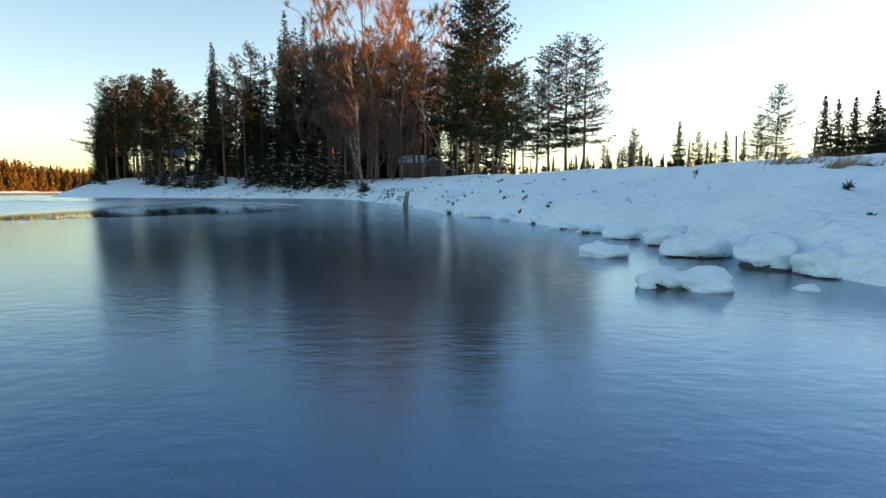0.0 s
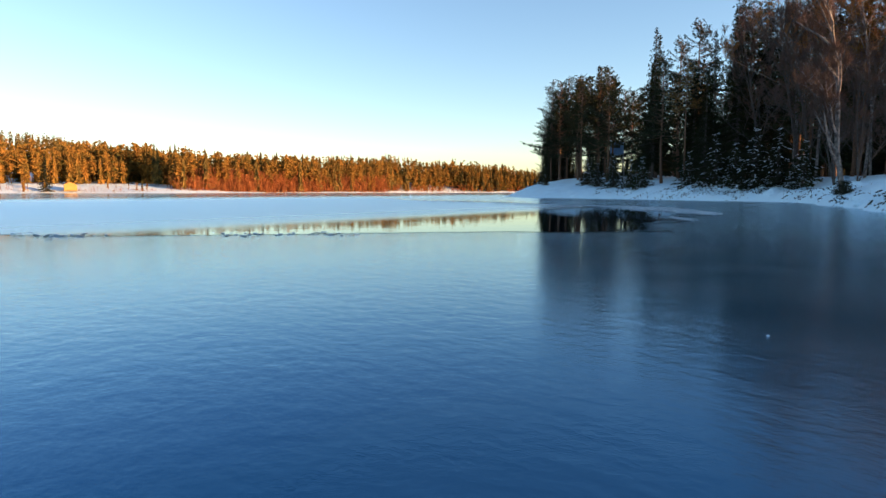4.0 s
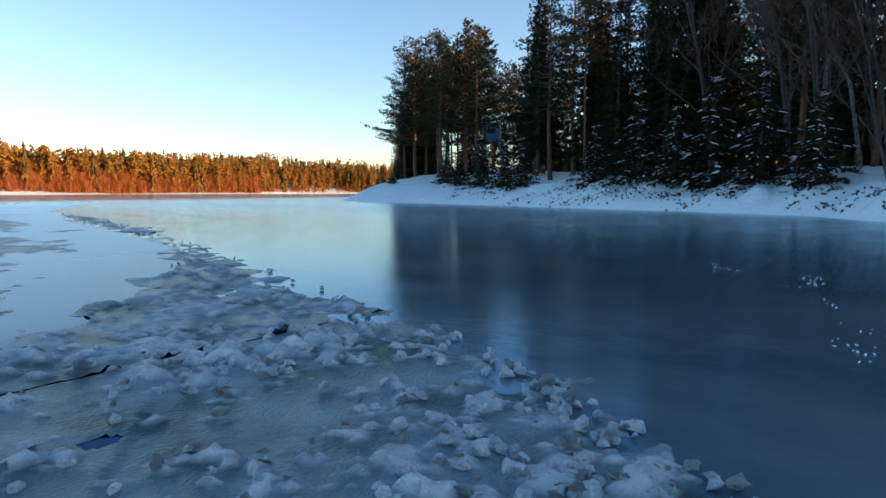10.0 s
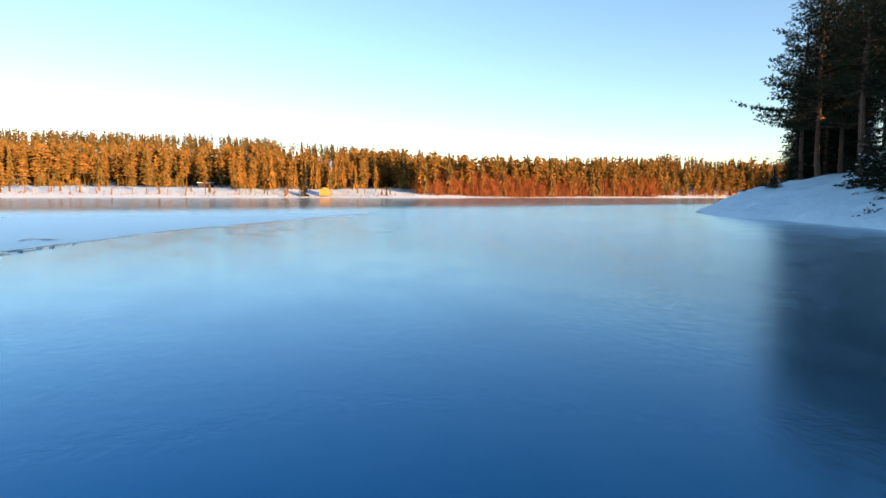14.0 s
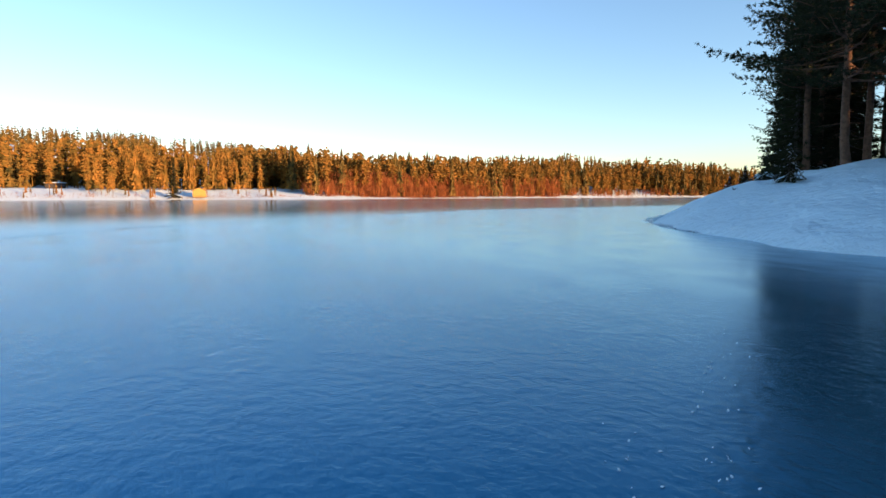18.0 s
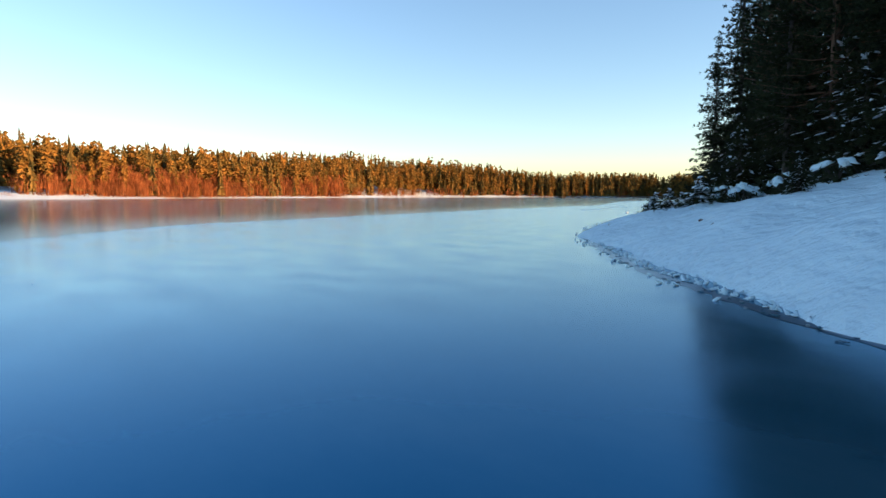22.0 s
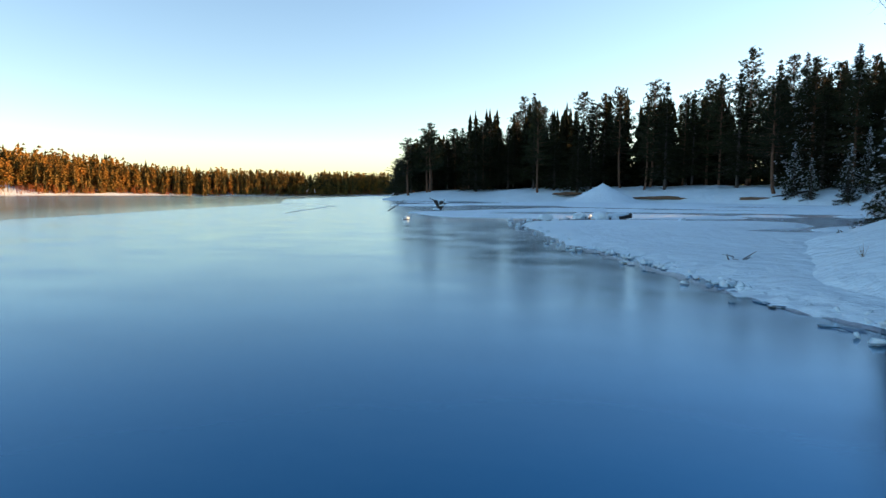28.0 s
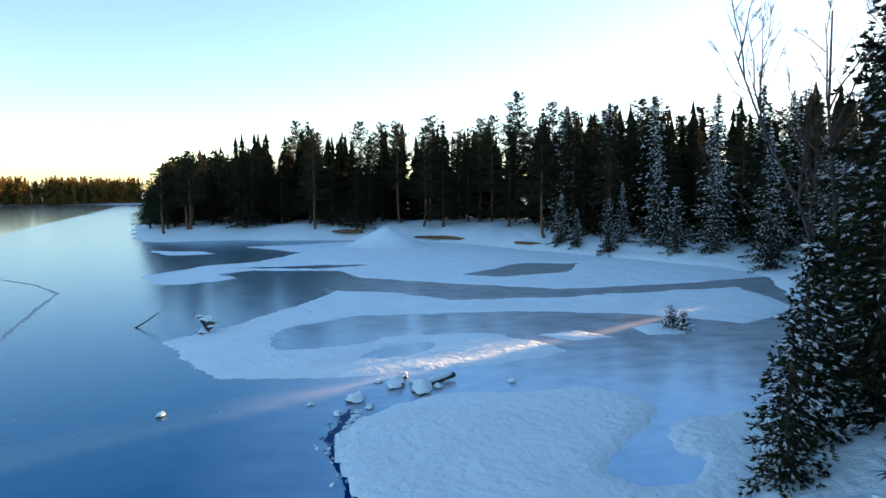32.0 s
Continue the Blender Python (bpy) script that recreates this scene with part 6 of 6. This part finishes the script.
def slush_sheet(x0, x1, y0, y1, step):
    xs, ys = np.arange(x0, x1, step), np.arange(y0, y1, step)
    X, Y = np.meshgrid(xs, ys)
    X, Y = X.ravel(), Y.ravel()
    d, _ = edge_distance(X, Y, BAND)
    s = np.where(inside(X, Y, BAND), d, -d) + 0.3 * fbm(X * 1.3, Y * 1.3, 81) + 0.30 * fbm(X * 4, Y * 4, 82) + 0.1 * fbm(X * 13, Y * 13, 84) - 0.10
    hole = np.hypot((X + 8.88) / 0.26, (Y - 29.2) / 0.15) + 0.35 * fbm(X * 6, Y * 6, 85)
    gaps = fbm(X * 1.7, Y * 1.7, 93) + 0.55 * fbm(X * 5.5, Y * 5.5, 94) + 0.15 * fbm(X * 19, Y * 19, 95) + 0.95
    clear = np.hypot((X + 9.67) / 0.36, (Y - 29.02) / 0.24)
    m = np.minimum.reduce([s / 0.16, (hole - 1) / 0.3, gaps / 0.16, (clear - 1) / 0.3])
    heap = lumpiness(X, Y)
    up = np.maximum(0, heap)
    floor_z = np.where(inside(X, Y, WATER_EDGE), 0.0046, -0.003)
    Z = floor_z + smooth(0, 1, m) * (0.008 + 0.06 * up ** 0.6 * (0.4 + 1.1 * np.maximum(0, fbm(X * 2.4, Y * 2.4, 90) + 0.35)) + 0.004 * fbm(X * 22, Y * 22, 96))
    Z += (heap > 0) * smooth(0, 1, m) * 0.009 * np.minimum(1, up * 5) * (vnoise(X * 21, Y * 21, 92) + 0.7 * vnoise(X * 38, Y * 38, 97))
    Z = np.maximum(floor_z + (Z - floor_z) * (0.4 + 0.6 * smooth(-17, -12.5, X)), floor_z)
    on = m > -0.12
    n = len(xs)
    q_ = (np.arange(len(ys) - 1)[:, None] * n + np.arange(n - 1)[None, :]).ravel()
    q_ = q_[on[q_] & on[q_ + 1] & on[q_ + n] & on[q_ + n + 1]]
    faces = np.column_stack([q_, q_ + 1, q_ + n + 1, q_ + n])
    used, inv = np.unique(faces, return_inverse=True)
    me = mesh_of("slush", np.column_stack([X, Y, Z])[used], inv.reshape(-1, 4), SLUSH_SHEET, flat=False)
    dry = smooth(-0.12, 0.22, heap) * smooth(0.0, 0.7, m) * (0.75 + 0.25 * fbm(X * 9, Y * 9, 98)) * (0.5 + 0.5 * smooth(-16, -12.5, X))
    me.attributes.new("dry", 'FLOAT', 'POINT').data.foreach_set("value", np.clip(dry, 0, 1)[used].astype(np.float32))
    return tagged(new("slush", me), "grey-white refrozen slush along the ice edge", "slush", kind="stuff")


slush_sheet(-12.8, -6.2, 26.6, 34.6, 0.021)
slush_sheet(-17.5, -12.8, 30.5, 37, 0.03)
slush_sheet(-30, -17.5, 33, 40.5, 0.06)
r6 = np.random.default_rng(6)


def thin_ice():
    """A thin broken skin of new ice on the water beside the slush."""
    xs, ys = np.arange(-34, -10, 0.07), np.arange(29.5, 41, 0.07)
    X, Y = np.meshgrid(xs, ys)
    X, Y = X.ravel(), Y.ravel()
    west = [(-10.9, 30.6), (-12.4, 31.7), (-15.6, 34.3), (-18.6, 36), (-26.6, 38.2), (-36, 41), (-36, 38), (-24, 34.2), (-16, 31.4), (-12.2, 30.4)]
    d, _ = edge_distance(X, Y, west)
    s = np.where(inside(X, Y, west), d, -d) * 0.35 + 0.5 * fbm(X * 0.8, Y * 1.6, 131) + 0.35 * fbm(X * 3.5, Y * 5, 132) - 0.46
    n = len(xs)
    q_ = (np.arange(len(ys) - 1)[:, None] * n + np.arange(n - 1)[None, :]).ravel()
    q_ = q_[(s[q_] > 0) & (s[q_ + 1] > 0) & (s[q_ + n] > 0) & (s[q_ + n + 1] > 0)]
    faces = np.column_stack([q_, q_ + 1, q_ + n + 1, q_ + n])
    used, inv = np.unique(faces, return_inverse=True)
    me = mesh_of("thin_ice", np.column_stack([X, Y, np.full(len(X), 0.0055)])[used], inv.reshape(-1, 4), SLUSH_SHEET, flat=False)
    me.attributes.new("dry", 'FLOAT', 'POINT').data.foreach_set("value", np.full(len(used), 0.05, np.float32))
    return tagged(new("thin_ice", me), "thin broken skin of new ice on the water", "ice", kind="stuff")


thin_ice()


def chunk_mesh(seed):
    bm = lump(seed, 1.0, 0.75, 0.7, 2, 0.95, -0.3)
    me = bpy.data.meshes.new("ice_chunk")
    bm.to_mesh(me)
    bm.free()
    me.materials.append(SLUSH)
    return me


CHUNKS = [chunk_mesh(200 + k) for k in range(7)]
rubble = tagged(new("ice_rubble"), "broken white lumps of ice piled along the edge", "ice rubble")
spots = []
while len(spots) < 300:
    x, y = r6.uniform(-12.9, -7.8), r6.uniform(27, 35)
    if inside(np.array([x]), np.array([y]), BAND)[0] and lumpiness(np.array([x]), np.array([y]))[0] > 0.05 and edge_distance(np.array([x]), np.array([y]), BAND)[0][0] > 0.18:
        spots.append((x, y))
for i, (x, y) in enumerate(spots):
    ob = piece("chunk", CHUNKS[i % 7], rubble)
    w = r6.uniform(0.008, 0.024) * (1.8 if i % 11 == 0 else 0.9)
    ob.matrix_basis = pose(x, y, 0.03 + w * 0.2, r6.uniform(-25, 25), r6.uniform(-25, 25), r6.uniform(0, 360)) @ Matrix.Diagonal((w, w, w * r6.uniform(0.8, 1.5), 1))
C = []
while len(C) < 1500:
    x, y = r6.uniform(-36, -6.6), r6.uniform(26.9, 41)
    if inside(np.array([x]), np.array([y]), BAND)[0] and (x > -12.9 or r6.uniform() < 0.12) and lumpiness(np.array([x]), np.array([y]))[0] > -0.05 and edge_distance(np.array([x]), np.array([y]), BAND)[0][0] > 0.12:
        C.append((x, y, 0.012))
C = np.array(C)
v, f = blobs(C, r6.normal(size=C.shape), 0.026, 0.02, 0.022, r6)
tagged(new("ice_crumbs", mesh_of("ice_crumbs", v, f, SLUSH)), "small crumbs of broken ice along the edge", "ice rubble", kind="stuff")


def ribbon(name, line, w0, w1, z, mat, label, category, seed, step=0.12, rise=0.012):
    """A thin uneven strip along a line."""
    out = []
    for (x0, y0), (x1, y1) in zip(line[:-1], line[1:]):
        n = max(1, int(math.hypot(x1 - x0, y1 - y0) / step))
        out += [(x0 + (x1 - x0) * k / n, y0 + (y1 - y0) * k / n) for k in range(n)]
    a = np.array(out + [line[-1]])
    t = np.gradient(a, axis=0)
    t /= np.linalg.norm(t, axis=1, keepdims=True)
    nrm = np.column_stack([-t[:, 1], t[:, 0]])
    a = a + nrm * (0.05 * fbm(a[:, 0] * 3, a[:, 1] * 3, seed + 3))[:, None]
    w = np.maximum(0.003, w0 + (w1 - w0) * np.clip(0.5 + fbm(a[:, 0] * 4, a[:, 1] * 4, seed), 0, 1))
    L, R = a + nrm * w[:, None] / 2, a - nrm * w[:, None] / 2
    n = len(a)
    V = np.concatenate([np.column_stack([L, np.full(n, z)]), np.column_stack([a, np.full(n, z + rise)]), np.column_stack([R, np.full(n, z)])])
    i = np.arange(n - 1)
    F = np.concatenate([np.column_stack([i + n, i + n + 1, i + 1, i]), np.column_stack([i + 2 * n, i + 2 * n + 1, i + n + 1, i + n])])
    return tagged(new(name, mesh_of(name, V, F, mat, flat=False)), label, category)


def wet_rim_material():
    """Thin wet ice: grey and dull on the ice side, dark and smooth on the water side."""
    m = material("wet_rim", (0.19, 0.22, 0.23), 0.2, 0.35, 3.0, 0.2, 20.0, spec=1.0, depth=0.01)
    nt = m.node_tree
    p = nt.nodes["Principled BSDF"]
    bump = p.inputs["Normal"].links[0].from_socket
    grey = p.inputs["Base Color"].links[0].from_socket
    at = nt.nodes.new("ShaderNodeAttribute")
    at.attribute_name = "thaw"
    mix = nt.nodes.new("ShaderNodeMix")
    mix.data_type = 'RGBA'
    mix.inputs["B"].default_value = (0.0004, 0.0025, 0.010, 1)
    nt.links.new(at.outputs["Fac"], mix.inputs["Factor"])
    nt.links.new(grey, mix.inputs["A"])
    rr = nt.nodes.new("ShaderNodeMapRange")
    rr.inputs["To Min"].default_value, rr.inputs["To Max"].default_value = 0.09, 0.035
    nt.links.new(at.outputs["Fac"], rr.inputs["Value"])
    two_gloss(nt, None, mix.outputs["Result"], rr.outputs[0], bump, 0.085, (0.004, 0.24, 1.0), 1.333, 0.085)
    return m


def wet_rim(x0, x1, y0, y1, step):
    """A skin of thawing ice that softens the line between ice and water."""
    xs, ys = np.arange(x0, x1, step), np.arange(y0, y1, step)
    X, Y = np.meshgrid(xs, ys)
    X, Y = X.ravel(), Y.ravel()
    near = [tuple(p) for p in OUTLINE if x0 - 1.5 < p[0] < x1 + 1.5 and y0 - 0.9 < p[1] < y1 + 1.5]
    d, _ = edge_distance(X, Y, near, closed=False)
    s = np.where(inside(X, Y, OUTLINE), d, -d)
    e = s + 0.22 * fbm(X * 1.1, Y * 1.1, 141) + 0.12 * fbm(X * 4, Y * 4, 142) + 0.05 * fbm(X * 14, Y * 14, 143)
    thaw = smooth(-0.3, 0.08, e) * smooth(-0.15, 0.02, s)
    n = len(xs)
    q_ = (np.arange(len(ys) - 1)[:, None] * n + np.arange(n - 1)[None, :]).ravel()
    q_ = q_[((e[q_] > -0.16) | (s[q_] > -0.15)) & (e[q_] < 0.3)]
    faces = np.column_stack([q_, q_ + 1, q_ + n + 1, q_ + n])
    used, inv = np.unique(faces, return_inverse=True)
    me = mesh_of("wet_rim", np.column_stack([X, Y, 0.0052 - 0.0075 * smooth(-0.02, -0.12, s)])[used], inv.reshape(-1, 4), wet_rim_material(), flat=False)
    me.attributes.new("thaw", 'FLOAT', 'POINT').data.foreach_set("value", thaw[used].astype(np.float32))
    return tagged(new("wet_ice_rim", me), "thin grey wet ice thawing into dark water", "ice", kind="stuff")


wet_rim(-7.4, -3.6, 19.2, 27.2, 0.025)
# sparse flecks of frost along the outer edge of the ice
south = np.array([p for p in OUTLINE if -30 < p[0] and p[1] < 18.2 and p[1] > 0])
south = south[fbm(south[:, 0] * 0.9, south[:, 1] * 0.9, 151) > 0.05]
pick = south[r6.integers(0, len(south), 200)] + r6.normal(size=(200, 2)) * np.array([0.3, 0.15])
C = np.column_stack([pick, np.full(200, 0.006)])
v, f = blobs(C, r6.normal(size=C.shape) * np.array([1, 0.4, 0]), 0.06, 0.025, 0.006, r6)
tagged(new("edge_frost", mesh_of("edge_frost", v, f, SLUSH)), "flecks of frost scattered along the ice edge", "frost", kind="stuff")

# ---- the dark broken edge of ice along the low shore ----
LEAD = [(-44.8, 66.7), (-47.5, 68.1), (-50.4, 70.1), (-53.4, 72.9), (-56.2, 76.3), (-58.2, 79.0), (-59.8, 82), (-61.1, 85), (-62.0, 87.5), (-62.75, 90.2), (-63.35, 92.6), (-64.0, 95.6), (-64.4, 98.0), (-64.0, 99.6)]
ribbon("shore_lead", LEAD, 0.05, 0.3, 0.003, WATER, "narrow dark strip of open water along the shore", "water", 15, rise=0.0005)
PLATES = []
for k in range(6):
    bm = bmesh.new()
    ang = np.sort(np.random.default_rng(900 + k).uniform(0, 6.28, 7))
    top = [bm.verts.new((math.cos(a), 0.6 * math.sin(a), 0.5)) for a in ang]
    bot = [bm.verts.new((math.cos(a), 0.6 * math.sin(a), -0.5)) for a in ang]
    bm.faces.new(top)
    bm.faces.new(bot[::-1])
    for i in range(7):
        bm.faces.new([top[i], bot[i], bot[(i + 1) % 7], top[(i + 1) % 7]])
    me = bpy.data.meshes.new("plate")
    bmesh.ops.recalc_face_normals(bm, faces=bm.faces)
    bm.to_mesh(me)
    bm.free()
    me.materials.append(SLUSH if k < 2 else ICE)
    PLATES.append(me)
broken = tagged(new("broken_shore_ice"), "thin broken plates of ice along the snowy shore", "broken ice")
LP = np.array(LEAD)
for i in range(290):
    t = r6.uniform(0, len(LEAD) - 1.001)
    k = int(t)
    p = LP[k] + (LP[k + 1] - LP[k]) * (t - k)
    d = LP[k + 1] - LP[k]
    off = r6.normal() * 0.09
    nrm = np.array([-d[1], d[0]]) / np.linalg.norm(d)
    p = p + nrm * off
    w = r6.uniform(0.02, 0.075)
    ob = piece("plate", PLATES[i % 6], broken)
    ob.matrix_basis = pose(p[0], p[1], 0.008, r6.normal() * 5, r6.normal() * 5, math.degrees(math.atan2(d[1], d[0])) + r6.normal() * 25) @ Matrix.Diagonal((w, w * 0.8, 0.007, 1))

# small bits of frost and leaf litter frozen on the ice
C = np.array([(r6.uniform(-14, 3), r6.uniform(4, 44), 0.004) for _ in range(26)] + [(r6.uniform(-58, -16), r6.uniform(40, 66), 0.004) for _ in range(22)] + [(r6.uniform(-72, -60), r6.uniform(92, 112), 0.004) for _ in range(16)])
d, _ = edge_distance(C[:, 0], C[:, 1], WATER_EDGE)
C = C[~(inside(C[:, 0], C[:, 1], WATER_EDGE) | inside(C[:, 0], C[:, 1], SHORE))]
v, f = blobs(C, r6.normal(size=C.shape), 0.011, 0.007, 0.003, r6)
tagged(new("frost_flecks", mesh_of("frost_flecks", v, f, FROSTED_SNOW)), "small white flecks of frost on the ice", "frost", kind="stuff")

# a thin white seam where the outer ice has cracked and frozen again
ribbon("ice_seam", [(-74.2, 104.5), (-75.3, 108.3), (-76.7, 113.6), (-77.8, 118.2), (-80.3, 121.5), (-83.4, 124.3), (-86, 126.5)], 0.03, 0.3, 0.002, SLUSH, "thin pale frozen seam across the lake ice", "ice seam", 33, rise=0.012)

# small lumps of snow that fringe the low shore
C = []
for i in range(900):
    t = r6.uniform(0, len(LEAD) - 1.001)
    k = int(t)
    p, d = LP[k] + (LP[k + 1] - LP[k]) * (t - k), LP[k + 1] - LP[k]
    nrm = np.array([d[1], -d[0]]) / np.linalg.norm(d)
    p = p + nrm * (0.10 + abs(r6.normal()) * 0.12) * (1 if r6.uniform() < 0.94 else -1)
    C.append((p[0], p[1], 0.012))
C = np.array(C)
v, f = blobs(C, r6.normal(size=C.shape), 0.05, 0.035, 0.022, r6)
me = mesh_of("shore_snow_lumps", v, f, SNOW, flat=False)
tagged(new("shore_snow_lumps", me), "small lumps of snow along the ice edge", "snow", kind="stuff")

# trails of frost grains blown over the ice
TRAILS = [((-36.1, 57.2), (-34.7, 55.5), 14), ((-34.7, 55.5), (-33.9, 54.6), 16), ((-34.6, 54.8), (-34.0, 54.3), 14), ((-46.7, 66.3), (-45.9, 64.6), 26), ((-43.2, 64.0), (-42.6, 62.4), 14), ((-11.8, 38.1), (-11.5, 37.5), 16), ((-10.9, 37.6), (-10.8, 37.0), 18), ((-10.5, 35.1), (-10.4, 34.7), 16), ((-11.1, 37.1), (-10.1, 34.7), 14)]
C = []
for (x0, y0), (x1, y1), n in TRAILS:
    for t in r6.uniform(0, 1, n):
        C.append((x0 + (x1 - x0) * t + r6.normal() * 0.06, y0 + (y1 - y0) * t + r6.normal() * 0.06, 0.003))
C = np.array(C)
v, f = blobs(C, r6.normal(size=C.shape), 0.009, 0.006, 0.003, r6)
tagged(new("frost_trails", mesh_of("frost_trails", v, f, FROSTED_SNOW)), "short trails of white frost grains on the ice", "frost", kind="stuff")

# crumbs of frozen slush along the rim of the open water
C = []
for (x0, y0), (x1, y1), n in (((-5.62, 23.5), (-6.92, 25.0), 260), ((-6.7, 27.45), (-8.45, 28.5), 260)):
    for t in r6.uniform(0, 1, n):
        C.append((x0 + (x1 - x0) * t + abs(r6.normal()) * 0.09, y0 + (y1 - y0) * t + abs(r6.normal()) * 0.09, 0.008))
C = np.array(C)
v, f = blobs(C, r6.normal(size=C.shape), 0.024, 0.018, 0.011, r6)
tagged(new("rim_crumbs", mesh_of("rim_crumbs", v, f, SLUSH)), "white crumbs of slush along the ice rim", "slush", kind="stuff")
